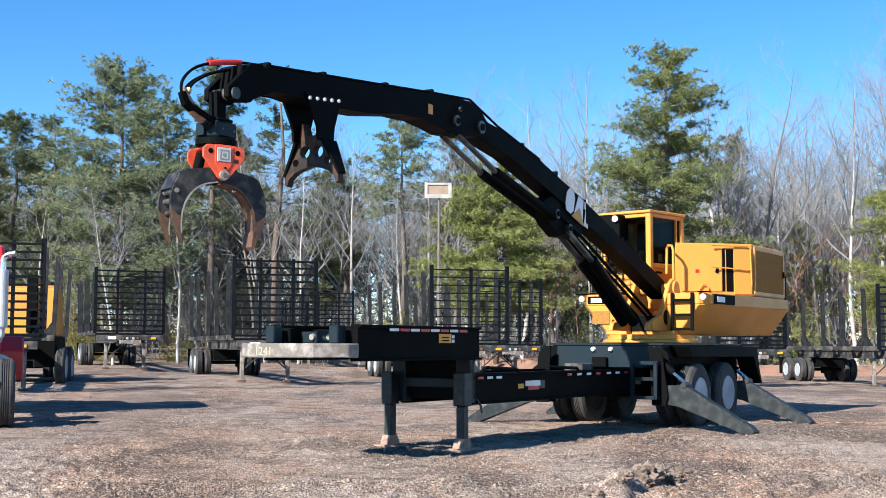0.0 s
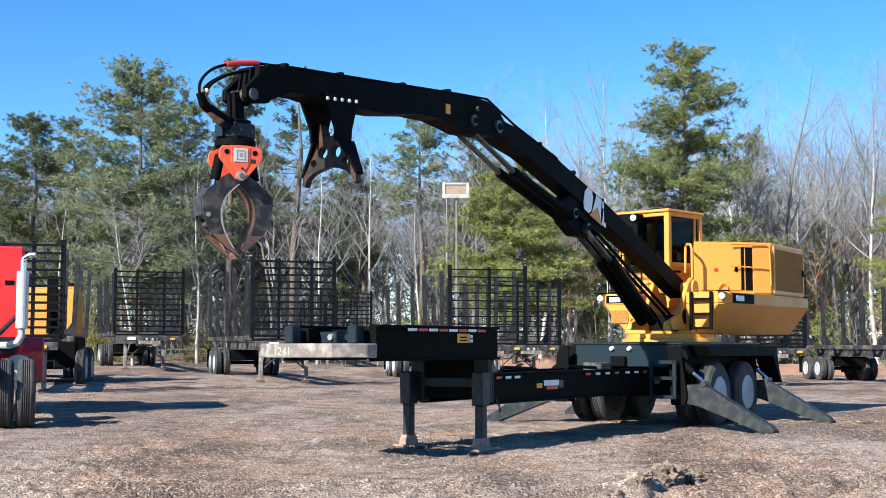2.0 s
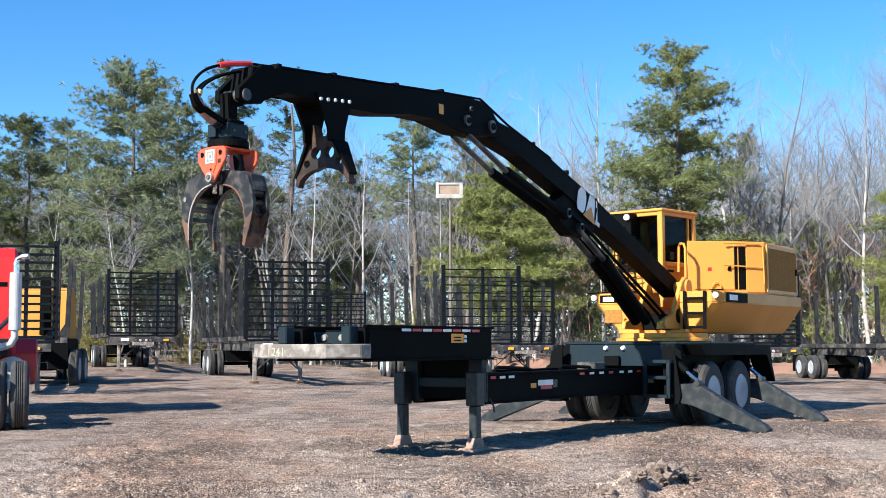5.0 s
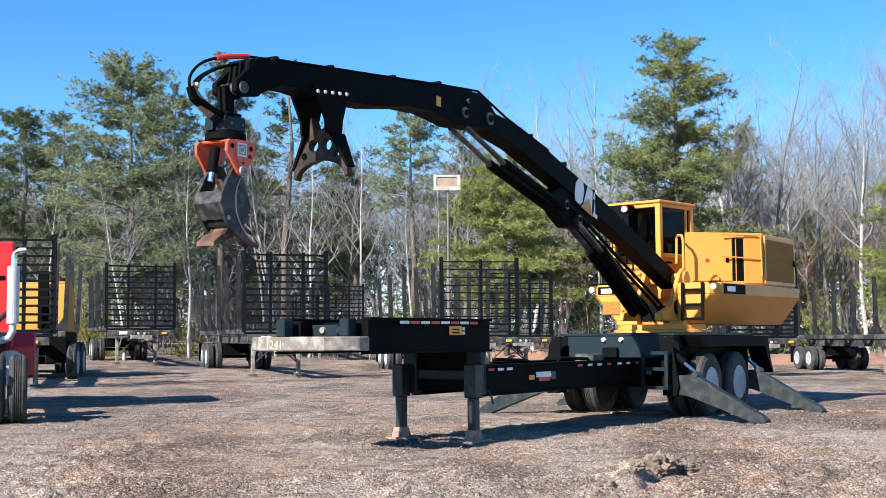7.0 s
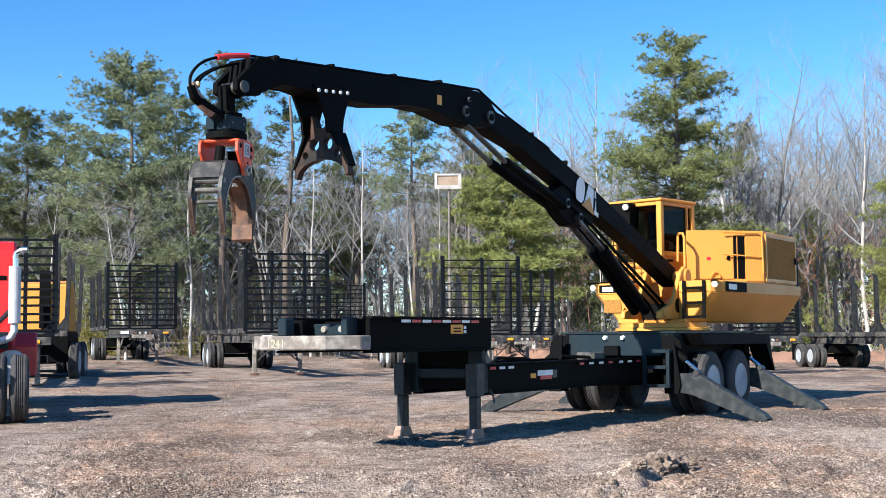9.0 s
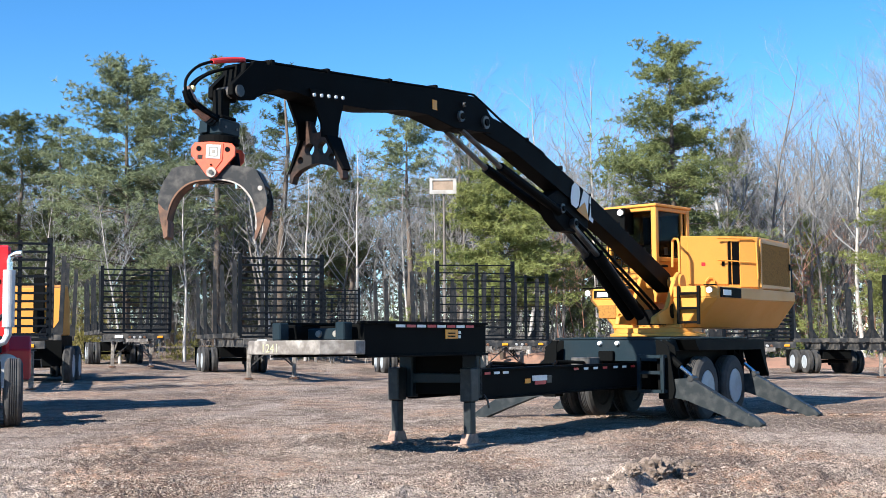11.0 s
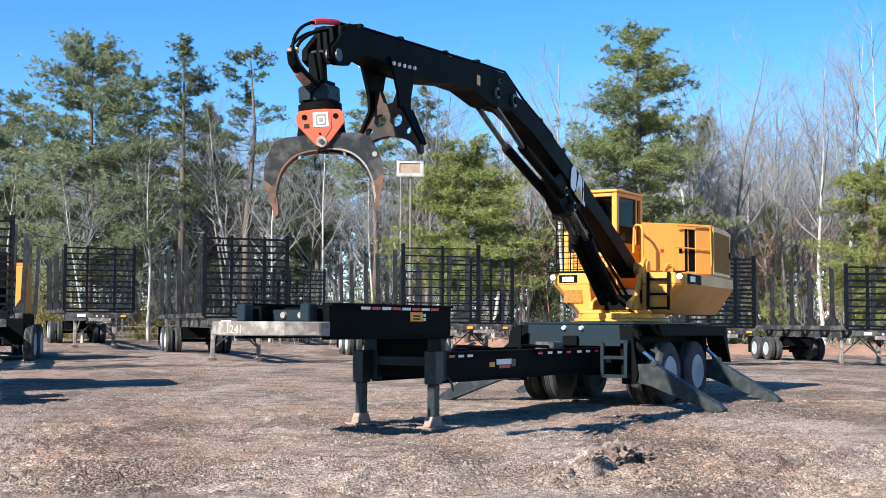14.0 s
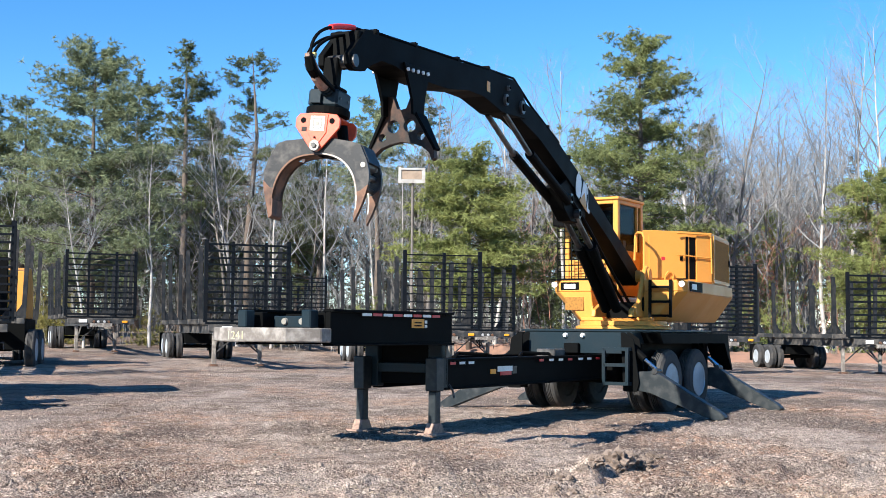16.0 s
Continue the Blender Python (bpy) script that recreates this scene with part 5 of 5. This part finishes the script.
def pine(x, y, h, width, seed, material, low=0.25, full=1.0, label="tall pine with layered green boughs", top=0.5):
    g = random.Random(seed)
    t = empty("pine_tree", pose(x, y, ground_z(x, y)), label, "tree", "pines at the wood's edge")
    r = h * 0.014
    bm = tube(bmesh.new(), [(0, 0, -0.2), (g.gauss(0, 0.1), g.gauss(0, 0.1), h * 0.35), (g.gauss(0, 0.15), g.gauss(0, 0.15), h * 0.7), (0, 0, h * 0.99)], [r * 1.15, r * 0.85, r * 0.45, r * 0.06], 8)
    part("trunk", bm, BARK_PINE, t, smooth=True)
    lv, lf, nv, nf = [], [], [], []
    z = h * low
    lop = g.random() * 6.28
    while z < h * 0.985:
        f = (z / h - low) / (1 - low)
        reach = width * 0.7 * ((1 - f) ** top * (0.45 + 0.55 * min(1, f * 4 + 0.25))) + 0.25
        for k in range(g.randint(7, 12) if full > 0.95 else g.randint(6, 9)):
            if g.random() > full:
                continue
            a = g.random() * 2 * math.pi
            ln = reach * (0.45 + 0.75 * g.random()) * (1 + 0.18 * math.cos(a - lop))
            rise = 0.05 + 0.5 * f + g.gauss(0, 0.14)
            d = Vector((math.cos(a), math.sin(a), rise)).normalized()
            p0 = Vector((0, 0, z + g.gauss(0, 0.2)))
            tip = p0 + d * ln
            base = len(lv)
            rr = max(0.012, r * 0.22 * (1 - f))
            u = d.orthogonal().normalized()
            v = d.cross(u)
            for q, w in ((p0, rr), (p0.lerp(tip, 0.6) - Vector((0, 0, 0.06 * ln)), rr * 0.6), (tip, rr * 0.15)):
                for s in range(3):
                    lv.append(tuple(q + w * (math.cos(s * 2.094) * u + math.sin(s * 2.094) * v)))
            for s in range(3):
                for j in (0, 3):
                    lf.append((base + j + s, base + j + (s + 1) % 3, base + j + 3 + (s + 1) % 3, base + j + 3 + s))
            m = max(9, int(ln * 17.0))
            for i in range(m):
                e = 0.35 + 0.7 * (i + g.random()) / m
                spread = 0.2 * ln * (0.4 + e * 0.8)
                c = p0 + d * ln * e + Vector((max(-1.1, min(1.1, g.gauss(0, 0.52))) * spread, max(-1.1, min(1.1, g.gauss(0, 0.52))) * spread, g.gauss(0, 0.12) + 0.12 - 0.06 * ln * e * e))
                needles(nv, nf, c, 0.17 + 0.13 * g.random(), g, 16, 0.7, 0.072)
        z += h * 0.029 * (0.7 + 0.7 * g.random()) + 0.12
    o = new("crown_wood", mesh_of("crown_wood", lv, lf, BARK_PINE))
    o.parent = t
    o = new("crown", mesh_of("crown", nv, nf, material))
    o.parent = t
    return t


def shrubs(name, spots, material, label, size=0.3, blades=10):
    g = random.Random(len(spots) + 7)
    v, f = [], []
    for x, y, w, hh, n in spots:
        for i in range(n * 3):
            q = Vector((x + g.gauss(0, w * 0.4), y + g.gauss(0, w * 0.3), ground_z(x, y) + abs(g.gauss(0, hh * 0.45))))
            needles(v, f, q, size, g, blades, 1.0)
    return tagged(new(name, mesh_of(name, v, f, material)), label, "shrub", kind="stuff")


# ---- the place ----
loader_trailer()
loader = log_loader()
hanger, grab, tongs = grapple(loader)
truck()
log_trailer(at_line((-10.75, 30.0), (-14.3, 45.0), 0.05), "dark log trailer with tall stakes behind the red tractor", stakes=4)
log_trailer(at_line((-4.62, 37.0), (-8.1, 48.0), 0.1), "dark log trailer with a barred headboard beside the wood")
log_trailer(at_line((-11.2, 46.0), (-15.0, 57.0), 0.33), "dark log trailer with a barred headboard standing far back")
log_trailer(at_line((1.35, 39.0), (-1.0, 49.0), -0.02), "dark log trailer half hidden behind the loader's gooseneck", bars=10, thick=0.04, posts=(-1.25, -0.05, 1.25))
log_trailer(at_line((3.1, 46.0), (0.6, 57.0), -0.04), "dark log trailer with a slim barred headboard in the back row", bars=13, thick=0.035, posts=(-1.25, -0.4, 0.4, 1.25), stakes=4)
log_trailer(at_line((-4.9, 60.0), (-7.0, 70.0), 0.1), "dark log trailer far back before the trees")
log_trailer(at_line((17.2, 43.0), (16.4, 53.0), -0.2), "dark log trailer with heavy stakes beside the loader", rear=8.5, height=2.1, bars=10, thick=0.07)
log_trailer(at_line((11.2, 42.0), (9.4, 52.0), -0.14), "dark log trailer behind the loader's engine house", legs=False, bars=16, thick=0.07)


def side(x, d):
    return (x - 784) / 2154 * d


E_ = 1.25
PINES = [  # sideways mark, depth, height mark, width in marks, foliage, lowest bough, fullness
    (240, 60, 134, 235, NEEDLE_BLUE, 0.2, 1.0), (45, 66, 222, 180, NEEDLE_DARK, 0.25, 0.72), (1210, 60, 78, 220, NEEDLE_MID, 0.25, 1.0),
    (905, 57, 300, 210, NEEDLE_LIGHT, 0.28, 1.0), (738, 66, 222, 130, NEEDLE_BLUE, 0.62, 0.7), (400, 72, 130, 120, NEEDLE_DARK, 0.38, 0.7),
    (516, 72, 136, 120, NEEDLE_DARK, 0.45, 0.6), (640, 78, 300, 80, NEEDLE_DARK, 0.4, 0.55), (830, 80, 215, 90, NEEDLE_DARK, 0.4, 0.8),
    (1330, 76, 250, 110, NEEDLE_DARK, 0.3, 0.9), (1640, 62, 320, 160, NEEDLE_LIGHT, 0.2, 0.9), (-60, 70, 230, 150, NEEDLE_DARK, 0.25, 0.75),
    (320, 80, 190, 100, NEEDLE_DARK, 0.3, 0.9), (1450, 74, 400, 80, NEEDLE_LIGHT, 0.1, 0.8), (1050, 78, 430, 70, NEEDLE_DARK, 0.2, 0.8),
    (120, 78, 235, 100, NEEDLE_DARK, 0.25, 0.7), (600, 85, 330, 100, NEEDLE_DARK, 0.2, 0.9), (450, 85, 260, 110, NEEDLE_DARK, 0.1, 1.0)]
for i, (x, d, top, w, m_, low, full) in enumerate(PINES):
    s_ = 2154 / d
    pine(side(x, d), d, E_ + (612 - top) / s_, w / s_, 100 + i, m_, low, full)
BARE = [(558, 62, 250, 1), (1325, 66, 50, 1), (1075, 68, 120, 1), (950, 70, 140, 1), (830, 74, 130, 0), (345, 58, 260, 1), (650, 68, 215, 1), (742, 61, 300, 1),
        (1545, 64, 95, 1), (1455, 70, 180, 0), (232, 55, 325, 1), (1640, 64, 20, 1), (1590, 70, 60, 1), (1400, 72, 230, 0), (1010, 76, 190, 0), (700, 74, 330, 0),
        (610, 72, 300, 0), (500, 62, 220, 1), (480, 76, 210, 0), (790, 62, 280, 1), (1260, 74, 120, 0), (1370, 66, 90, 0), (1500, 76, 160, 0), (430, 66, 330, 0),
        (290, 70, 290, 0), (150, 64, 380, 0), (90, 62, 330, 1), (20, 60, 400, 0), (870, 78, 170, 0), (1120, 80, 200, 0),
        (1290, 70, 170, 0), (1420, 72, 215, 1), (1480, 68, 190, 0), (1565, 72, 235, 0), (1350, 76, 240, 0), (1215, 76, 130, 0), (1520, 78, 210, 1), (1445, 66, 260, 0), (1615, 76, 200, 0), (1100, 74, 190, 0)]
for i, (x, d, top, pale) in enumerate(BARE):
    bare_tree(side(x, d), d, E_ + (612 - top) * d / 2154, 300 + i, bool(pale), 0.35)


# ---- far woods, brush and soil bank ----
def far_woods():
    g = random.Random(5)
    v, f, nv, nf = [], [], [], []
    for i in range(430):
        d = 78 + 60 * g.random() ** 1.3
        x = g.uniform(-0.47, 0.5) * d
        h = (6 + 5.5 * g.random()) * d / 85
        z0 = ground_z(x, d)
        q = Vector((x, d, z0))
        branch(v, f, q, Vector((g.gauss(0, 0.03), g.gauss(0, 0.03), 1)).normalized(), h, 0.09 + 0.07 * g.random(), g, 2, 4, 0.05, 0.5, kids=(7, 10), bend=0.06, far=True)
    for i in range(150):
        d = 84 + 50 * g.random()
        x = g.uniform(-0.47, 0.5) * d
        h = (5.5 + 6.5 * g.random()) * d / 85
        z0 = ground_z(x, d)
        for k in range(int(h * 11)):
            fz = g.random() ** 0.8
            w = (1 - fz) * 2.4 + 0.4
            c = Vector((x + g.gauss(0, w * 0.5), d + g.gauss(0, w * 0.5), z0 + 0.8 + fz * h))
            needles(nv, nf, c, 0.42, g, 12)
    # low clumps in the same dark colour fill the shaded gaps between trunks
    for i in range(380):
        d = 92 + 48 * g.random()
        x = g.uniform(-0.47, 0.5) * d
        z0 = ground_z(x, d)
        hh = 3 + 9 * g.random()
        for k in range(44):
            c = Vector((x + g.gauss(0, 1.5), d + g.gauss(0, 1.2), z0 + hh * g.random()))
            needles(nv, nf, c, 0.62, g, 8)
    tagged(new("far_wood", mesh_of("far_wood", v, f, TWIG_FAR)), "dense grey leafless wood behind the yard", "woods", kind="stuff")
    tagged(new("far_evergreens", mesh_of("far_evergreens", nv, nf, NEEDLE_DEEP_SHADE)), "evergreens deep in the wood, coloured dark for the shade there", "woods", kind="stuff")


def brush():
    g = random.Random(8)
    v, f = [], []
    for i in range(700):
        d = 60 + 22 * g.random()
        x = g.uniform(-0.46, 0.5) * d
        branch(v, f, Vector((x, d, ground_z(x, d))), Vector((g.gauss(0, 0.35), g.gauss(0, 0.35), 1)).normalized(), 1.4 + 3.4 * g.random() ** 2, 0.02, g, 2, 3, 0.04, 0.5, kids=(3, 6), bend=0.16, far=True)
    tagged(new("brush", mesh_of("brush", v, f, TWIG_FAR)), "tangled leafless brush at the wood's edge", "shrub", kind="stuff")
    v, f = [], []
    for i in range(48):
        d = 62 + 20 * g.random()
        x = g.uniform(0.1, 0.5) * d
        branch(v, f, Vector((x, d, ground_z(x, d))), Vector((g.gauss(0, 0.2), g.gauss(0, 0.2), 1)).normalized(), 3 + 6 * g.random(), 0.04, g, 2, 3, 0.05, 0.5, kids=(5, 7), bend=0.1, far=True)
    tagged(new("russet_saplings", mesh_of("russet_saplings", v, f, TWIG_RED)), "russet-twigged saplings along the wood", "shrub", kind="stuff")


far_woods()
brush()
spots = []
_g = random.Random(3)
for x, d, w, h_, n in ((185, 60, 2.2, 2.6, 110), (160, 62, 2.5, 3.2, 120), (345, 60, 1.2, 1.6, 50), (90, 62, 2, 2.2, 60), (-10, 62, 2, 2.5, 60), (560, 64, 1.4, 1.4, 30)):
    spots.append((side(x, d), d, w, h_, n))
shrubs("yellow_shrub", spots, SHRUB, "yellowing evergreen shrubs at the wood's edge", 0.22, 12)
spots = [(side(x, d), d, w, h_, n) for x, d, w, h_, n in ((735, 60, 1.3, 2.4, 60), (1060, 60, 1.0, 3.0, 60), (1440, 62, 1.2, 3.4, 60), (1480, 64, 1.4, 2.6, 50), (1620, 62, 2.2, 5.0, 130), (1380, 66, 1.2, 3.0, 50))]
shrubs("young_pine_thicket", spots, NEEDLE_LIGHT, "bright young pine thicket between the trunks", 0.24, 13)
spots = [(side(x, d), d, w, h_, n) for x, d, w, h_, n in ((1425, 66, 1.6, 9.0, 90), (1400, 68, 1.5, 8.0, 70), (630, 70, 2.0, 4.0, 40), (1455, 70, 1.5, 8.0, 40))]
shrubs("russet_brush", spots, LEAF_RED, "brush with withered russet leaves", 0.2, 8)

SOIL = mat("red_soil", (0.3, 0.165, 0.115), 0.95, 0.0, (0.16, 0.1, 0.075), 0.9, 1.2, 14, 0.8)


def soil_bank(x0, x1, d, h, seed):
    verts, faces = [], []
    nx, ny = 90, 14
    for i in range(nx + 1):
        for j in range(ny + 1):
            u, w = i / nx, j / ny
            x, y = x0 + (x1 - x0) * u, d - 2.0 + 4.0 * w
            k = math.sin(math.pi * w) ** 0.7 * min(1.0, min(u, 1 - u) * 8)
            z = ground_z(x, y) - 0.05 + k * h * (0.8 + 0.35 * noise.noise(Vector((x * 0.9, y, seed)))) + 0.1 * k * noise.noise(Vector((x * 4, y * 4, seed)))
            verts.append((x, y, z))
    for i in range(nx):
        for j in range(ny):
            a = i * (ny + 1) + j
            faces.append((a, a + ny + 1, a + ny + 2, a + 1))
    return tagged(new("soil_bank", mesh_of("soil_bank", verts, faces, SOIL, True)), "low bank of reddish bare soil before the trees", "soil", kind="structure")


soil_bank(1.2, 8.5, 58, 0.8, 1.0)
soil_bank(13.0, 26.0, 60, 0.55, 4.0)


def ground_litter():
    """Crumbs of soil, and dry straw lying and standing on the yard."""
    g = random.Random(21)
    v, f, sv, sf = [], [], [], []
    for i in range(27000):
        y = 9.4 + 26 * g.random() ** 1.9
        x = g.uniform(-0.4, 0.42) * y
        if noise.noise(Vector((x * 0.5, y * 0.8, 3))) + 0.35 < g.random() * 0.7:
            continue
        z = relief(x, y)
        r = g.uniform(0.006, 0.016) * (1.7 if g.random() < 0.1 else 1)
        h = r * g.uniform(0.6, 1.2)
        k = len(v)
        a = g.random() * 6.28
        for lift, shrink in ((-0.004, 1.0), (h * 0.75, 0.65)):
            for j in range(4):
                b = a + j * 1.571 + g.gauss(0, 0.25)
                q = r * shrink * g.uniform(0.7, 1.3)
                v.append((x + q * math.cos(b), y + q * math.sin(b), z + lift * g.uniform(0.7, 1.2)))
        f += [(k + j, k + (j + 1) % 4, k + 4 + (j + 1) % 4, k + 4 + j) for j in range(4)] + [(k + 4, k + 5, k + 6, k + 7)]
    for i in range(34000):
        y = 9.4 + 24 * g.random() ** 2.0
        x = g.uniform(-0.4, 0.42) * y
        if noise.noise(Vector((x * 0.6, y * 0.9, 9))) + 0.3 < g.random() * 0.8:
            continue
        z = relief(x, y) + 0.002
        l = g.uniform(0.015, 0.055)
        a = g.random() * 6.28
        d = Vector((math.cos(a), math.sin(a), abs(g.gauss(0, 0.35)))).normalized() * l
        w = Vector((-math.sin(a), math.cos(a), 0.5)) * g.uniform(0.0015, 0.003)
        k = len(sv)
        p = Vector((x, y, z))
        sv += [tuple(p - w), tuple(p + w), tuple(p + d + w * 0.5), tuple(p + d - w * 0.5)]
        sf.append((k, k + 1, k + 2, k + 3))
    m = mat("soil_crumbs", (0.24, 0.185, 0.15), 0.95, 0.0, (0.13, 0.1, 0.08), 0.9, 0.8, 10, 0.0, per=0.45)
    tagged(new("soil_crumbs", mesh_of("soil_crumbs", v, f, m)), "loose crumbs of brown soil over the yard", "soil", kind="stuff")
    m = mat("straw_litter", (0.4, 0.31, 0.225), 0.9, 0.0, (0.24, 0.175, 0.12), 0.9, 1.5, 10, 0.0, per=0.45)
    return tagged(new("straw_litter", mesh_of("straw_litter", sv, sf, m)), "dry straw scattered over the yard", "litter", kind="stuff")


ground_litter()


CLAY = mat("dry_clay", (0.2, 0.15, 0.12), 0.95, 0.0, (0.07, 0.053, 0.043), 0.9, 14, 60, 1.0)


def clod(u, off, size, seed):
    """A jagged lump thrown up beside the rut; u along the rut, off from its middle."""
    bm = bmesh.new()
    bmesh.ops.create_icosphere(bm, subdivisions=4, radius=1.0)
    q = Vector((seed * 7.3, seed * 2.1, 0))
    for v in bm.verts:
        p = v.co.copy()
        k = 1 + 0.45 * noise.noise(p * 1.3 + q) + 0.4 * noise.noise(p * 3.1 + q) + 0.28 * noise.noise(p * 6.5 + q) + 0.16 * noise.noise(p * 14 + q)
        v.co = Vector((p.x * 0.95 * k, p.y * 1.25 * k, p.z * 0.75 * k)) * size
    o = part("earth_clod", bm, CLAY)
    x, y = 1.3 + 1.3 * u - 0.86 * off, 9.75 + 2.15 * u + 0.52 * off
    o.matrix_basis = pose(x, y, relief(x, y) + size * 0.1, 15 * seed % 40 - 20, -18, 40 * seed % 360)
    return tagged(o, "upturned clod of dry brown earth beside a rut", "earth", "clods beside the rut")


for i, (u, off, size) in enumerate(((0.05, 0.12, 0.045), (0.16, 0.15, 0.06), (0.27, 0.1, 0.04), (0.5, 0.14, 0.055), (0.6, 0.15, 0.15), (0.68, 0.12, 0.1), (0.78, 0.15, 0.06), (0.9, 0.12, 0.05), (0.58, -0.2, 0.04), (0.1, 0.02, 0.05), (0.33, 0.06, 0.07), (0.42, 0.12, 0.05), (0.55, 0.05, 0.07), (0.74, 0.02, 0.07), (0.84, 0.06, 0.06), (0.97, 0.08, 0.06), (1.06, 0.1, 0.045), (0.22, -0.12, 0.045))):
    clod(u, off, size, i + 1)


def yellow_machine():
    t = empty("yellow_machine", pose(-11.9, 36.5, 0.0, 0, 0, 100), "yellow forestry machine behind a barred headboard", "machine")
    part("body", rounded(prism(bmesh.new(), [(-0.6, 1.5), (-0.6, 2.9), (0.6, 3.05), (1.2, 2.6), (1.4, 1.5)], -0.85, 0.85), 0.04), YELLOW, t)
    part("boom_mast", rbox(-0.75, -0.602, -0.35, -0.05, 1.6, 3.3), BLACK, t)
    part("chassis", rbox(-0.9, 1.6, -0.9, 0.9, 0.6, 1.495), BLACK, t)
    for x in (-0.5, 1.1):
        for k in (-1, 1):
            wheel(t, x, k * 1.05, 0.6, 0.6, 0.28, k)
    return t


yellow_machine()


def pole_board():
    d = 55.0
    x = side(804, d)
    t = empty("pole_board", pose(x, d, ground_z(x, d)), "weathered white board high on a bare pole", "board")
    part("pole", tube(bmesh.new(), [(0, 0, -0.2), (0, 0, 8.45)], [0.075, 0.055], 8), BARK_GREY, t)
    bm = box(bmesh.new(), -0.65, 0.57, -0.16, -0.11, 7.93, 8.1)
    for a in ((-0.65, -0.52, 8.1, 8.66), (-0.52, 0.57, 8.54, 8.62), (0.42, 0.57, 8.1, 8.54)):
        box(bm, a[0], a[1], -0.16, -0.11, a[2], a[3])
    part("frame", bm, mat("weathered_white", (0.4, 0.39, 0.37), 0.7, 0.0, (0.26, 0.23, 0.2), 0.8, 2), t)
    part("board", rbox(-0.51, 0.41, -0.105, -0.08, 8.11, 8.53, 0.005), mat("tan_board", (0.3, 0.22, 0.16), 0.8, 0.0, (0.2, 0.15, 0.11), 0.8, 3), t)
    return t


pole_board()


def motions():
    """The loader swings, the grapple turns on its hanger, and the tongs open and close."""
    swing = [(0, 0), (11.3, 0), (11.5, 0.1), (12, 1.1), (12.5, 2.9), (13, 5.1), (13.5, 7.6), (14, 8.2), (14.5, 7.9), (15, 7.9), (15.5, 8.1), (16, 9.0)]
    walk(loader, [(t, pose(*LOADER_AT, 0, 0, 0, LOADER_AZ + a)) for t, a in swing])

    def at(rows, t):
        return float(np.interp(t, [r[0] for r in rows], [r[1] for r in rows]))
    turn = [(0, 24), (0.5, 25), (1, 19), (1.5, 20), (2, 17), (2.5, 19), (3, 19), (3.5, 19), (4.2, 20), (4.7, -16), (5.2, -75), (5.7, -125), (6.1, -152), (6.3, -153), (6.5, -167), (6.6, -190),
            (6.7, -216), (6.8, -245), (6.9, -275), (7.0, -310), (7.1, -338), (7.2, -365), (7.3, -392), (7.4, -425), (7.5, -455), (7.6, -482), (7.7, -508), (7.8, -528), (7.9, -546),
            (8.0, -564), (8.1, -585), (8.2, -612), (8.3, -636), (8.5, -650), (9.2, -652), (9.8, -642), (10.4, -600), (10.9, -560), (11.3, -545), (12, -545), (13, -545), (14, -548),
            (14.2, -556), (14.4, -568), (14.6, -576), (15, -580), (15.5, -576), (16, -570)]
    lean = [(0, 1), (0.5, 0), (1, -2), (1.5, 0), (4.2, 0), (6.3, 0), (8.3, 0), (9.2, 0), (10.6, 1), (11.3, 4), (11.5, 5), (11.7, 8), (12, 14), (12.3, 14), (12.5, 11), (13, 4), (13.5, 0), (14, -4), (14.5, 2), (15, 3), (15.5, 1), (16, 5)]
    gape = [(0, 8), (0.5, 12), (1, 7), (1.5, 0), (2, -22), (2.5, -41), (3, -43), (3.3, -33), (3.5, -20), (3.8, -5), (4, 2), (4.2, 6), (5, 8), (5.6, -15), (6.0, -41), (6.3, -43),
            (7.3, -43), (7.4, -35), (7.5, -26), (7.6, -18), (7.7, -12), (7.9, -6), (8.1, -3), (8.3, 4), (8.6, 10), (9.2, 12), (11.3, 14), (14, 14), (16, 12)]
    times = sorted({t for rows in (turn, lean) for t, _ in rows})
    front = 132.6
    # the lean is across the picture, about the line of sight
    def tilt(t):
        k = radians(front - at(swing, t))
        axis = Vector((-math.sin(k), math.cos(k), 0))
        return Matrix.Rotation(radians(at(lean, t)), 4, axis)
    walk(hanger, [(t, Matrix.Translation(PIN) @ tilt(t)) for t in times])
    walk(grab, [(t, Matrix.Translation(PIN) @ tilt(t) @ pose(0, 0, 0, 0, 0, front - at(swing, t) + at(turn, t))) for t in times])
    for tg, k in zip(tongs, (1, -1)):
        walk(tg, [(t, pose(0, 0, HINGE, 0, -k * a, 0)) for t, a in gape])


motions()
